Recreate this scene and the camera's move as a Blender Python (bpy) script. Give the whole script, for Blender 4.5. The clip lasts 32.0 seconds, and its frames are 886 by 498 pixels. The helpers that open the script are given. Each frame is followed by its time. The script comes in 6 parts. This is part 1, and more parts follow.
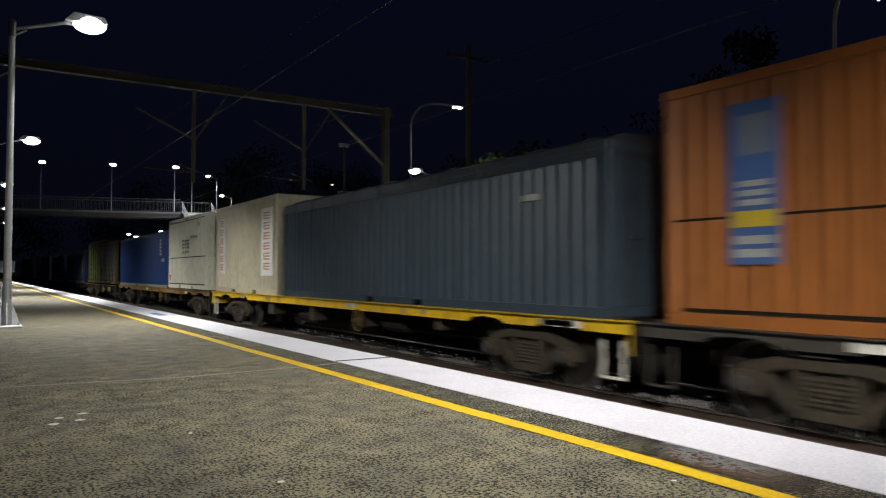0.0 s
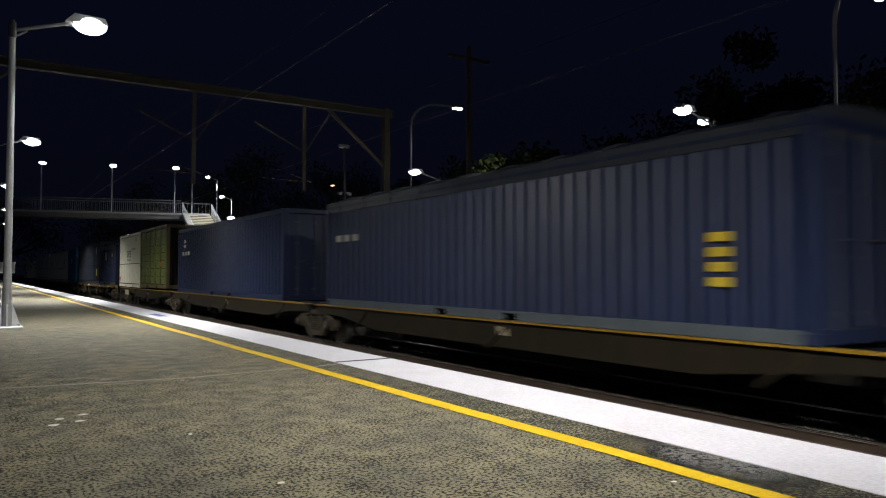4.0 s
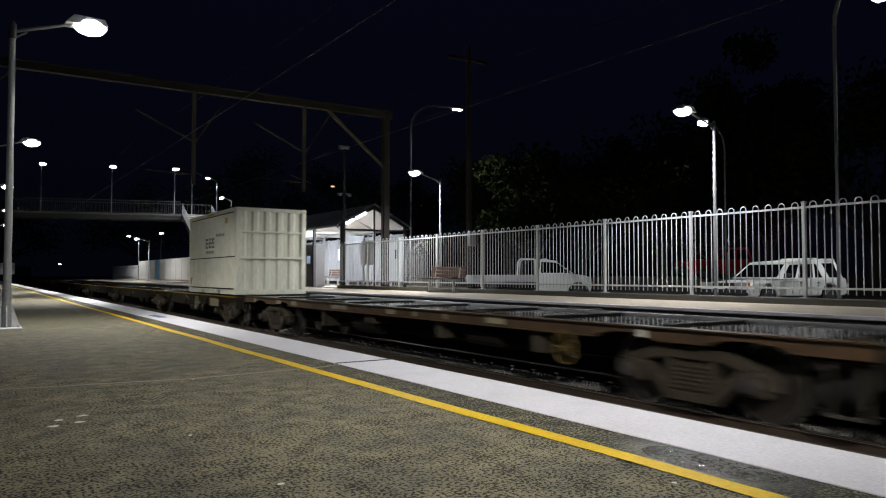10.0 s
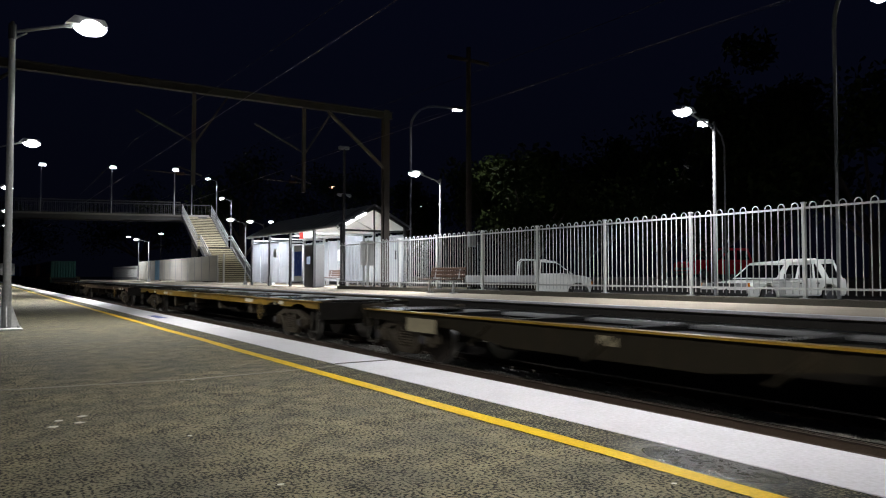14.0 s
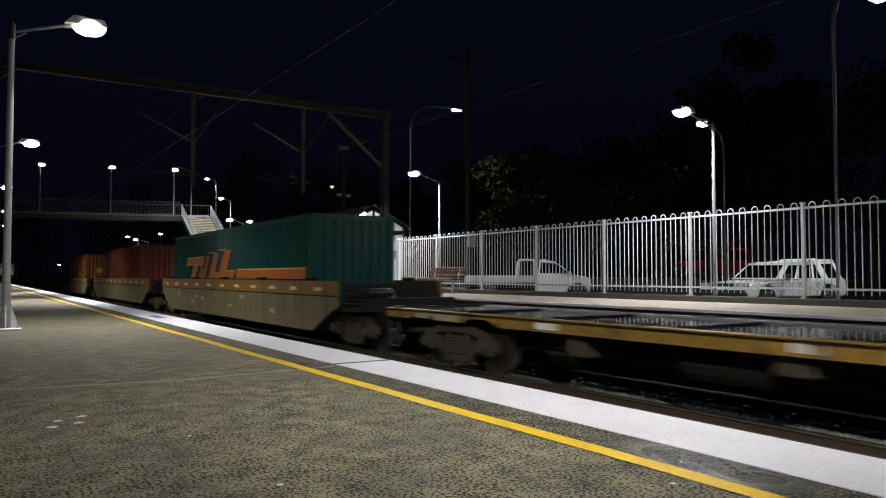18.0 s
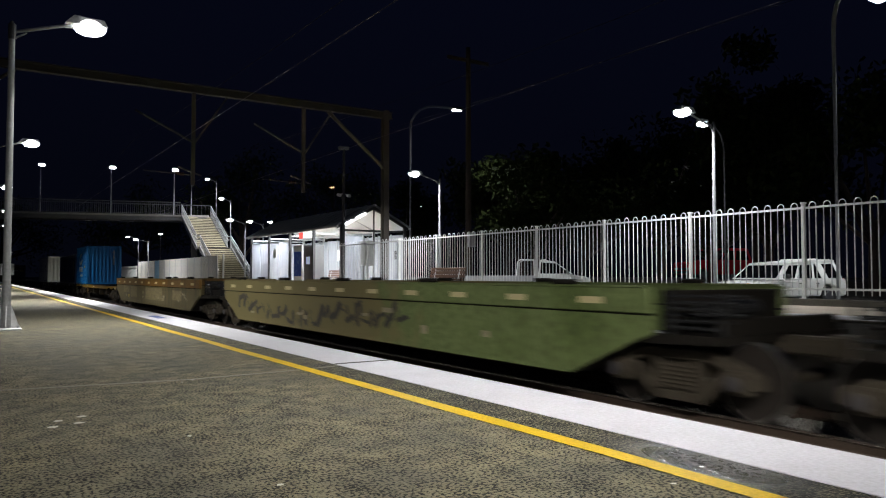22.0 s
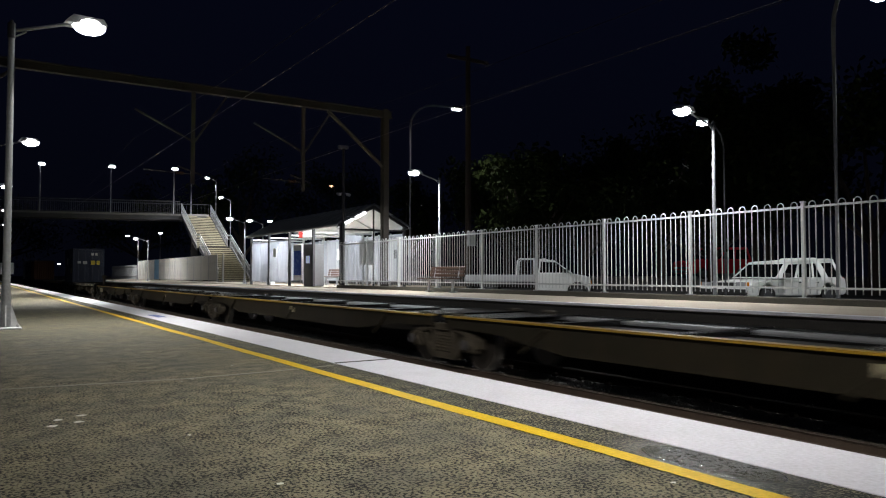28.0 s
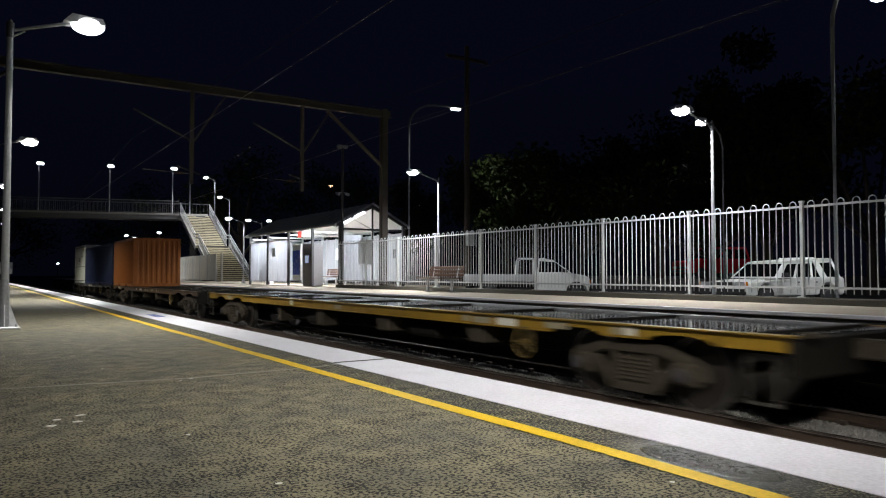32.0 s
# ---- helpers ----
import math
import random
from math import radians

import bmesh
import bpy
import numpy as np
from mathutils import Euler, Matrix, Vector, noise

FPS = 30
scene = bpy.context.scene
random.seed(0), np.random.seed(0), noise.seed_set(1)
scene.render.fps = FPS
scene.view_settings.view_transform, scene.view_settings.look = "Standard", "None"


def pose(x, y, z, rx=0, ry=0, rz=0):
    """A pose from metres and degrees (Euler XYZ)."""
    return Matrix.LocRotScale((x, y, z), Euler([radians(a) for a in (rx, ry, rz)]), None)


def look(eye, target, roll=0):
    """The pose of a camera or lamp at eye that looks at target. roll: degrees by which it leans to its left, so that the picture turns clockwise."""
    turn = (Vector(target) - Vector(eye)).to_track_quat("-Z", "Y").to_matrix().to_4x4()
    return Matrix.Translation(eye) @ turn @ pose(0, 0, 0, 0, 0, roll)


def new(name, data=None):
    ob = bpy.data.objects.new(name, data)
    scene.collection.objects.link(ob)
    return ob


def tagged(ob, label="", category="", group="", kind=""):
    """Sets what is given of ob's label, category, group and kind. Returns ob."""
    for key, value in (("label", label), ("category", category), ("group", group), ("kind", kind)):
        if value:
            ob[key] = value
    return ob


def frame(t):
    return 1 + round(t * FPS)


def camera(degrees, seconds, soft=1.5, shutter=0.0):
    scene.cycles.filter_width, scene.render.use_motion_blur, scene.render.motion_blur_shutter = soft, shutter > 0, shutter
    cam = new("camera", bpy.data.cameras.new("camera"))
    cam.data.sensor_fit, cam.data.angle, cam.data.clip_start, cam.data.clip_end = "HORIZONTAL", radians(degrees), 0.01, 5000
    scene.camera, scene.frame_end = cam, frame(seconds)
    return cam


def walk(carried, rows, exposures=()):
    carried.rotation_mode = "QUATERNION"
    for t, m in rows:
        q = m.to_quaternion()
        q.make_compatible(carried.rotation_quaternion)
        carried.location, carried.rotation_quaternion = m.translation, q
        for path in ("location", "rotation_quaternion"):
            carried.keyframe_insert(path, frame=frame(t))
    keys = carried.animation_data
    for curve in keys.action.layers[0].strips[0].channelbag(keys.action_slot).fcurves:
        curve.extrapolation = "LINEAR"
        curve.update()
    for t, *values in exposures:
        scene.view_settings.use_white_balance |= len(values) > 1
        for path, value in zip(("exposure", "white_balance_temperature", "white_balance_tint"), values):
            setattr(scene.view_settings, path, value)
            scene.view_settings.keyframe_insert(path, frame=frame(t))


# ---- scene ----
THETA, PITCH, FOCAL = 33.19, 2.111, 1275.0      # camera turned from the track, tilt, focal length in picture units
EYE = (0.0, 0.0, 0.67)
RAIL = -1.035                                    # rail head, below the near platform's surface
TRACK, NEAR_TRACK = 8.47, 4.45                   # centre lines of the two tracks
FAR = 0.11                                       # surface of the far platform
CARPARK = -0.25
SPEED = 18.08                                    # metres a second, towards the camera

cam = camera(63.2, 32.0, soft=1.1, shutter=0.36)


def aim(dx, dy):
    a, b = radians(THETA) - dx / FOCAL, radians(PITCH) + dy / FOCAL
    return look(EYE, (EYE[0] + math.sin(a) * math.cos(b), EYE[1] + math.cos(a) * math.cos(b), EYE[2] + math.sin(b)))


SWAY = [(0, 0, -4.3), (1, .7, -3.3), (3, .3, -2.8), (3.5, .3, -2.6), (5.5, .3, -2.8), (6.2, -.8, -2.2), (8, -1, -2), (9, 0, -1.5),
        (10.5, 0, -.4), (11.5, 0, 0), (13.5, 0, 0), (14.5, -.5, .6), (16.5, -1.7, 1.2), (18, -1.2, .3), (19, -1.2, .8), (20, -.3, .3),
        (21, 0, .3), (22, -.8, .5), (23, 0, .3), (24.5, 0, 1.2), (25.5, .2, .3), (27.5, -1, -.9), (29, -1.5, -1.6), (30, -2.2, -1.6),
        (32, -3, -1.8)]
EXPOSURE = [(0, -.13), (1, -.33), (2, -.2), (3, 0), (3.5, -.03), (5.5, -.17), (6, -.2), (7, -.06), (8, -.52), (9, -.7), (11, -.62), (13, -.48), (17, -.46), (18.6, -.5), (19, -.48), (20, -.12), (21, -.18),
            (22, -.4), (23, -.45), (24, -.4), (25, -.33), (28, -.55), (30, -.5), (32, -.4)]
walk(cam, [(t, aim(dx, dy)) for t, dx, dy in SWAY], EXPOSURE)

# ---- night sky and light ----
world = bpy.data.worlds.new("night_sky")
scene.world = world
world.use_nodes = True
wt = world.node_tree
wb = wt.nodes["Background"]
tc = wt.nodes.new("ShaderNodeTexCoord")
sx = wt.nodes.new("ShaderNodeSeparateXYZ")
rp = wt.nodes.new("ShaderNodeValToRGB")
wt.links.new(tc.outputs["Generated"], sx.inputs[0])
wt.links.new(sx.outputs["Z"], rp.inputs[0])
wt.links.new(rp.outputs[0], wb.inputs[0])
rp.color_ramp.elements[0].position, rp.color_ramp.elements[0].color = 0.0, (0.0012, 0.0015, 0.0035, 1)
rp.color_ramp.elements[1].position, rp.color_ramp.elements[1].color = 0.45, (0.0016, 0.0022, 0.0072, 1)
wb.inputs[1].default_value = 1.3


def lamp(name, at, power, colour=(0.94, 0.97, 1.0), size=0.35, target=None, spread=170):
    """A downlight: the luminaire's light, as a disc that faces the ground or a target."""
    data = bpy.data.lights.new(name, "AREA")
    data.shape, data.size, data.energy, data.color, data.spread = "DISK", size, power, colour, radians(spread)
    ob = new(name, data)
    ob.matrix_world = look(at, target or (at[0], at[1] + 0.001, at[2] - 1))
    return ob


# ---- materials ----
MATS = {}


def material(name, colour, rough=0.6, metal=0.0, second=None, grain=40.0, stain=1.5, amount=0.35, bump=0.15, emit=0.0,
             streak=0.0, random=0.0, gloss=0.5):
    """A surface with fine grain, larger stains, relief and, if asked for, rust or dirt that runs down in streaks."""
    if name in MATS:
        return MATS[name]
    m = bpy.data.materials.new(name)
    MATS[name] = m
    m.use_nodes = True
    nt = m.node_tree
    b = nt.nodes["Principled BSDF"]
    b.inputs["Roughness"].default_value, b.inputs["Metallic"].default_value = rough, metal
    b.inputs["Specular IOR Level"].default_value = gloss
    c = (*colour, 1)
    if emit:
        b.inputs["Base Color"].default_value = c
        b.inputs["Emission Color"].default_value, b.inputs["Emission Strength"].default_value = c, emit
        return m
    co = nt.nodes.new("ShaderNodeTexCoord")
    fine, big = nt.nodes.new("ShaderNodeTexNoise"), nt.nodes.new("ShaderNodeTexNoise")
    fine.inputs["Scale"].default_value, fine.inputs["Detail"].default_value = grain, 4
    big.inputs["Scale"].default_value, big.inputs["Detail"].default_value = stain, 6
    mp = nt.nodes.new("ShaderNodeMapping")
    if streak:
        mp.inputs["Scale"].default_value = (3, 3, 0.35)
    nt.links.new(co.outputs["Object"], mp.inputs["Vector"])
    nt.links.new(mp.outputs[0], big.inputs["Vector"])
    nt.links.new(mp.outputs[0] if streak else co.outputs["Object"], fine.inputs["Vector"])
    s = second or tuple(x * 0.55 for x in colour)
    ramp = nt.nodes.new("ShaderNodeValToRGB")
    ramp.color_ramp.elements[0].position, ramp.color_ramp.elements[1].position = 0.48, 0.72
    nt.links.new(big.outputs["Fac"], ramp.inputs[0])
    k = nt.nodes.new("ShaderNodeMath")
    k.operation, k.inputs[1].default_value = "MULTIPLY", amount
    nt.links.new(ramp.outputs[0], k.inputs[0])
    mix = nt.nodes.new("ShaderNodeMix")
    mix.data_type = "RGBA"
    mix.inputs[6].default_value, mix.inputs[7].default_value = c, (*s, 1)
    nt.links.new(k.outputs[0], mix.inputs[0])
    hsv = nt.nodes.new("ShaderNodeHueSaturation")
    mr = nt.nodes.new("ShaderNodeMapRange")
    mr.inputs["From Min"].default_value, mr.inputs["From Max"].default_value = 0.3, 0.7
    mr.inputs["To Min"].default_value, mr.inputs["To Max"].default_value = 1 - amount * 0.5, 1 + amount * 0.4
    nt.links.new(fine.outputs["Fac"], mr.inputs["Value"])
    value = mr.outputs[0]
    if random:
        info = nt.nodes.new("ShaderNodeObjectInfo")
        r2 = nt.nodes.new("ShaderNodeMapRange")
        r2.inputs["To Min"].default_value, r2.inputs["To Max"].default_value = 1 - random, 1 + random
        nt.links.new(info.outputs["Random"], r2.inputs["Value"])
        mul = nt.nodes.new("ShaderNodeMath")
        mul.operation = "MULTIPLY"
        nt.links.new(value, mul.inputs[0])
        nt.links.new(r2.outputs[0], mul.inputs[1])
        value = mul.outputs[0]
    nt.links.new(value, hsv.inputs["Value"])
    nt.links.new(mix.outputs[2], hsv.inputs["Color"])
    nt.links.new(hsv.outputs[0], b.inputs["Base Color"])
    if bump:
        bp = nt.nodes.new("ShaderNodeBump")
        bp.inputs["Strength"].default_value, bp.inputs["Distance"].default_value = bump, 0.01
        nt.links.new(fine.outputs["Fac"], bp.inputs["Height"])
        nt.links.new(bp.outputs[0], b.inputs["Normal"])
    return m


def asphalt_material():
    """Worn asphalt: pale binder between dark stone pits, patches of wear, damp gloss."""
    m = bpy.data.materials.new("worn_asphalt")
    m.use_nodes = True
    nt = m.node_tree
    b = nt.nodes["Principled BSDF"]
    co = nt.nodes.new("ShaderNodeTexCoord")

    def tex(kind, scale, detail=3.0):
        n = nt.nodes.new(kind)
        n.inputs["Scale"].default_value = scale
        if "Detail" in n.inputs:
            n.inputs["Detail"].default_value = detail
        nt.links.new(co.outputs["Object"], n.inputs["Vector"])
        return n

    def ramp(src, p0, c0, p1, c1):
        r = nt.nodes.new("ShaderNodeValToRGB")
        r.color_ramp.elements[0].position, r.color_ramp.elements[0].color = p0, (*c0, 1)
        r.color_ramp.elements[1].position, r.color_ramp.elements[1].color = p1, (*c1, 1)
        nt.links.new(src, r.inputs[0])
        return r.outputs[0]

    def mult(a, c, f=1.0):
        x = nt.nodes.new("ShaderNodeMix")
        x.data_type, x.blend_type = "RGBA", "MULTIPLY"
        x.inputs[0].default_value = f
        nt.links.new(a, x.inputs[6])
        nt.links.new(c, x.inputs[7])
        return x.outputs[2]
    pits = tex("ShaderNodeTexNoise", 78, 2.5)
    stones = tex("ShaderNodeTexVoronoi", 150)
    wear = tex("ShaderNodeTexNoise", 2.6, 7)
    patch = tex("ShaderNodeTexNoise", 8, 5)
    dens = nt.nodes.new("ShaderNodeMath")
    dens.operation, dens.inputs[1].default_value = "MULTIPLY_ADD", 0.26
    nt.links.new(patch.outputs["Fac"], dens.inputs[0])
    nt.links.new(pits.outputs["Fac"], dens.inputs[2])
    # the strip between the safety line and the edge is less worn: more dark stone shows
    across = nt.nodes.new("ShaderNodeSeparateXYZ")
    nt.links.new(co.outputs["Object"], across.inputs[0])
    strip = nt.nodes.new("ShaderNodeMapRange")
    strip.inputs["From Min"].default_value, strip.inputs["From Max"].default_value = 2.02, 2.1
    strip.inputs["To Min"].default_value, strip.inputs["To Max"].default_value = 0.0, -0.06
    nt.links.new(across.outputs["X"], strip.inputs["Value"])
    thin = nt.nodes.new("ShaderNodeMath")
    nt.links.new(dens.outputs[0], thin.inputs[0])
    nt.links.new(strip.outputs[0], thin.inputs[1])
    base = ramp(thin.outputs[0], 0.592, (0.005, 0.005, 0.006), 0.622, (0.2, 0.188, 0.14))
    base = mult(base, ramp(stones.outputs["Color"], 0.1, (0.6, 0.6, 0.58), 0.9, (1.25, 1.22, 1.15)), 0.9)
    base = mult(base, ramp(wear.outputs["Fac"], 0.36, (0.72, 0.74, 0.76), 0.64, (1.12, 1.1, 1.0)))
    base = mult(base, ramp(patch.outputs["Fac"], 0.3, (0.86, 0.86, 0.86), 0.65, (1.06, 1.06, 1.06)))
    rough = nt.nodes.new("ShaderNodeMapRange")
    rough.inputs["To Min"].default_value, rough.inputs["To Max"].default_value = 0.62, 0.85
    nt.links.new(wear.outputs["Fac"], rough.inputs["Value"])
    # a damp patch by the platform edge
    where = nt.nodes.new("ShaderNodeVectorMath")
    where.operation = "LENGTH"
    at = nt.nodes.new("ShaderNodeMapping")
    at.vector_type = "TEXTURE"
    at.inputs["Location"].default_value, at.inputs["Scale"].default_value = (2.22, 1.66, 0), (0.45, 1.0, 1.0)
    nt.links.new(co.outputs["Object"], at.inputs["Vector"])
    nt.links.new(at.outputs[0], where.inputs[0])
    damp = nt.nodes.new("ShaderNodeMapRange")
    damp.interpolation_type = "SMOOTHSTEP"
    damp.inputs["From Min"].default_value, damp.inputs["From Max"].default_value = 0.12, 0.62
    damp.inputs["To Min"].default_value, damp.inputs["To Max"].default_value = 0.0, 1.0
    nt.links.new(where.outputs["Value"], damp.inputs["Value"])
    wet = nt.nodes.new("ShaderNodeMath")
    wet.operation = "MULTIPLY"
    shine = nt.nodes.new("ShaderNodeMapRange")
    shine.inputs["To Min"].default_value = 0.14
    nt.links.new(damp.outputs[0], shine.inputs["Value"])
    nt.links.new(shine.outputs[0], wet.inputs[0])
    nt.links.new(rough.outputs[0], wet.inputs[1])
    nt.links.new(wet.outputs[0], b.inputs["Roughness"])
    bp = nt.nodes.new("ShaderNodeBump")
    bp.inputs["Distance"].default_value = 0.006
    lift = nt.nodes.new("ShaderNodeMapRange")
    lift.inputs["From Min"].default_value, lift.inputs["From Max"].default_value = 0.12, 1.0
    lift.inputs["To Min"].default_value, lift.inputs["To Max"].default_value = 0.17, 0.55
    nt.links.new(damp.outputs[0], lift.inputs["Value"])
    nt.links.new(lift.outputs[0], bp.inputs["Strength"])
    facets = tex("ShaderNodeTexVoronoi", 62)
    facets.feature = "SMOOTH_F1"
    facets.inputs["Smoothness"].default_value = 0.6
    both = nt.nodes.new("ShaderNodeMath")
    both.operation = "ADD"
    nt.links.new(pits.outputs["Fac"], both.inputs[0])
    nt.links.new(facets.outputs["Distance"], both.inputs[1])
    deep = nt.nodes.new("ShaderNodeMix")
    deep.data_type = "FLOAT"
    nt.links.new(damp.outputs[0], deep.inputs[0])
    nt.links.new(facets.outputs["Distance"], deep.inputs[2])
    nt.links.new(both.outputs[0], deep.inputs[3])
    nt.links.new(deep.outputs[0], bp.inputs["Height"])
    soak = nt.nodes.new("ShaderNodeMapRange")
    soak.inputs["To Min"].default_value, soak.inputs["To Max"].default_value = 0.65, 1.0
    nt.links.new(damp.outputs[0], soak.inputs["Value"])
    base = mult(base, soak.outputs[0])
    nt.links.new(base, b.inputs["Base Color"])
    # wet stones: each lies at its own slight tilt and glints on its own
    geo, tilt, lean = nt.nodes.new("ShaderNodeNewGeometry"), nt.nodes.new("ShaderNodeVectorMath"), nt.nodes.new("ShaderNodeVectorMath")
    tilt.operation, lean.operation = "MULTIPLY_ADD", "ADD"
    tilt.inputs[1].default_value, tilt.inputs[2].default_value = (0.19, 0.19, 0.0), (-0.095, -0.095, 0.0)
    cells = tex("ShaderNodeTexVoronoi", 60)
    nt.links.new(cells.outputs["Color"], tilt.inputs[0])
    nt.links.new(tilt.outputs[0], lean.inputs[0])
    nt.links.new(geo.outputs["Normal"], lean.inputs[1])
    unit = nt.nodes.new("ShaderNodeVectorMath")
    unit.operation = "NORMALIZE"
    nt.links.new(lean.outputs[0], unit.inputs[0])
    turn = nt.nodes.new("ShaderNodeMix")
    turn.data_type = "VECTOR"
    nt.links.new(damp.outputs[0], turn.inputs[0])
    nt.links.new(unit.outputs[0], turn.inputs[4])
    nt.links.new(bp.outputs[0], turn.inputs[5])
    nt.links.new(turn.outputs[1], b.inputs["Normal"])
    return m


def glass_material(name, colour, rough, alpha):
    """Clear or frosted sheet: part of the light passes straight through."""
    m = bpy.data.materials.new(name)
    m.use_nodes = True
    b = m.node_tree.nodes["Principled BSDF"]
    b.inputs["Base Color"].default_value, b.inputs["Roughness"].default_value = (*colour, 1), rough
    b.inputs["Alpha"].default_value = alpha
    return m


def frosted_material():
    """Frosted sheet: part clear, part scattering light through and back, with faint vertical dirt."""
    m = bpy.data.materials.new("frosted_polycarbonate")
    m.use_nodes = True
    nt = m.node_tree
    out = nt.nodes["Material Output"]
    b = nt.nodes["Principled BSDF"]
    b.inputs["Roughness"].default_value = 0.3
    co, mp, dirt = nt.nodes.new("ShaderNodeTexCoord"), nt.nodes.new("ShaderNodeMapping"), nt.nodes.new("ShaderNodeTexNoise")
    mp.inputs["Scale"].default_value, dirt.inputs["Scale"].default_value = (2, 2, .4), 3
    nt.links.new(co.outputs["Object"], mp.inputs[0])
    nt.links.new(mp.outputs[0], dirt.inputs["Vector"])
    tone = nt.nodes.new("ShaderNodeValToRGB")
    tone.color_ramp.elements[0].color, tone.color_ramp.elements[1].color = (.42, .45, .5, 1), (.66, .69, .74, 1)
    nt.links.new(dirt.outputs["Fac"], tone.inputs[0])
    glow, clear = nt.nodes.new("ShaderNodeBsdfTranslucent"), nt.nodes.new("ShaderNodeBsdfTransparent")
    nt.links.new(tone.outputs[0], b.inputs["Base Color"])
    nt.links.new(tone.outputs[0], glow.inputs["Color"])
    one, two = nt.nodes.new("ShaderNodeMixShader"), nt.nodes.new("ShaderNodeMixShader")
    one.inputs[0].default_value, two.inputs[0].default_value = .5, .3
    nt.links.new(b.outputs[0], one.inputs[1])
    nt.links.new(glow.outputs[0], one.inputs[2])
    nt.links.new(one.outputs[0], two.inputs[1])
    nt.links.new(clear.outputs[0], two.inputs[2])
    nt.links.new(two.outputs[0], out.inputs["Surface"])
    return m


def two_tone_material():
    """Sage green wagon paint that gives way, in ragged blotches, to worn tan paint further along."""
    m = material("green_and_tan_wagon_paint", (0.13, 0.165, 0.06), .6, second=(0.07, 0.1, 0.025), grain=12, stain=1.1, amount=.7, gloss=.3)
    nt = m.node_tree
    b, hsv = nt.nodes["Principled BSDF"], nt.nodes["Hue/Saturation/Value"]
    co, sep, blot = nt.nodes.new("ShaderNodeTexCoord"), nt.nodes.new("ShaderNodeSeparateXYZ"), nt.nodes.new("ShaderNodeTexNoise")
    blot.inputs["Scale"].default_value, blot.inputs["Detail"].default_value = 1.3, 5
    nt.links.new(co.outputs["Object"], sep.inputs[0])
    nt.links.new(co.outputs["Object"], blot.inputs["Vector"])
    sway = nt.nodes.new("ShaderNodeMath")
    sway.operation, sway.inputs[1].default_value = "MULTIPLY_ADD", 7.0
    nt.links.new(blot.outputs["Fac"], sway.inputs[0])
    nt.links.new(sep.outputs["Y"], sway.inputs[2])
    f = nt.nodes.new("ShaderNodeMapRange")
    f.inputs["From Min"].default_value, f.inputs["From Max"].default_value = 0.2, 1.8
    nt.links.new(sway.outputs[0], f.inputs["Value"])
    mix = nt.nodes.new("ShaderNodeMix")
    mix.data_type = "RGBA"
    mix.inputs[7].default_value = (0.17, 0.145, 0.062, 1)
    nt.links.new(f.outputs[0], mix.inputs[0])
    nt.links.new(hsv.outputs[0], mix.inputs[6])
    nt.links.new(mix.outputs[2], b.inputs["Base Color"])
    return m


ASPHALT = asphalt_material()
WHITE_LINE = material("white_paint_line", (0.62, 0.62, 0.68), 0.6, grain=60, stain=3, amount=0.22, bump=0.3)
YELLOW_LINE = material("yellow_paint_line", (0.72, 0.47, 0.02), 0.5, grain=70, stain=5, amount=0.3, bump=0.3)
CONCRETE = material("grey_concrete", (0.3, 0.29, 0.27), 0.85, grain=50, stain=1, amount=0.45, bump=0.3)
DARK_CONCRETE = material("near_black_concrete", (0.035, 0.032, 0.03), 0.9, grain=40, stain=1.2, amount=0.6, bump=0.4)
FAR_PAVING = material("buff_paving", (0.42, 0.36, 0.28), 0.75, grain=60, stain=0.8, amount=0.3)
BALLAST = material("ballast_stone", (0.21, 0.2, 0.185), 0.85, grain=30, stain=14, amount=0.7, bump=0.8, random=0.3)
RAIL_STEEL = material("polished_rail_steel", (0.5, 0.48, 0.46), 0.22, 1.0, grain=80, amount=0.2, bump=0.05)
RAIL_RUST = material("rusty_rail_web", (0.045, 0.027, 0.018), 0.85, grain=60, amount=0.5)
SLEEPER = material("sleeper_concrete", (0.17, 0.16, 0.15), 0.9, grain=40, amount=0.5)
GALV = material("galvanised_steel", (0.44, 0.445, 0.46), 0.45, 0.5, grain=35, stain=8, amount=0.3, bump=0.08)
POLE_STEEL = material("weathered_galvanised_pole", (0.24, 0.245, 0.255), 0.5, 0.3, grain=35, stain=6, amount=0.3, bump=0.08)
DARK_STEEL = material("dark_painted_steel", (0.045, 0.045, 0.05), 0.55, grain=30, amount=0.4)
GANTRY_STEEL = material("weathered_gantry_steel", (0.06, 0.05, 0.043), 0.7, grain=30, amount=0.5)
CREAM_FENCE = material("cream_painted_fence", (0.55, 0.56, 0.56), 0.45, grain=40, amount=0.15)
LAMP_GLOW = material("lamp_glow", (0.94, 0.98, 1.0), emit=26.0)
TUBE_GLOW = material("fluorescent_glow", (0.93, 0.97, 1.0), emit=7.0)
FAR_GLOW = material("far_lamp_glow", (0.9, 0.95, 1.0), emit=9.0)
ORANGE_GLOW = material("sodium_lamp_glow", (1.0, 0.5, 0.28), emit=8.0)
UNDERFRAME = material("grimy_steel_and_shade_black", (0.012, 0.010, 0.008), 0.7, grain=25, stain=3, amount=0.6, bump=0.3, gloss=0.15)
BOGIE_MAT = material("dusty_cast_bogie_steel", (0.055, 0.045, 0.033), 0.7, grain=25, stain=3, amount=0.6, bump=0.3, gloss=0.15)
WHEEL_MAT = material("brown_wheel_steel", (0.026, 0.021, 0.018), 0.6, 0.0, grain=25, amount=0.5, gloss=0.2)
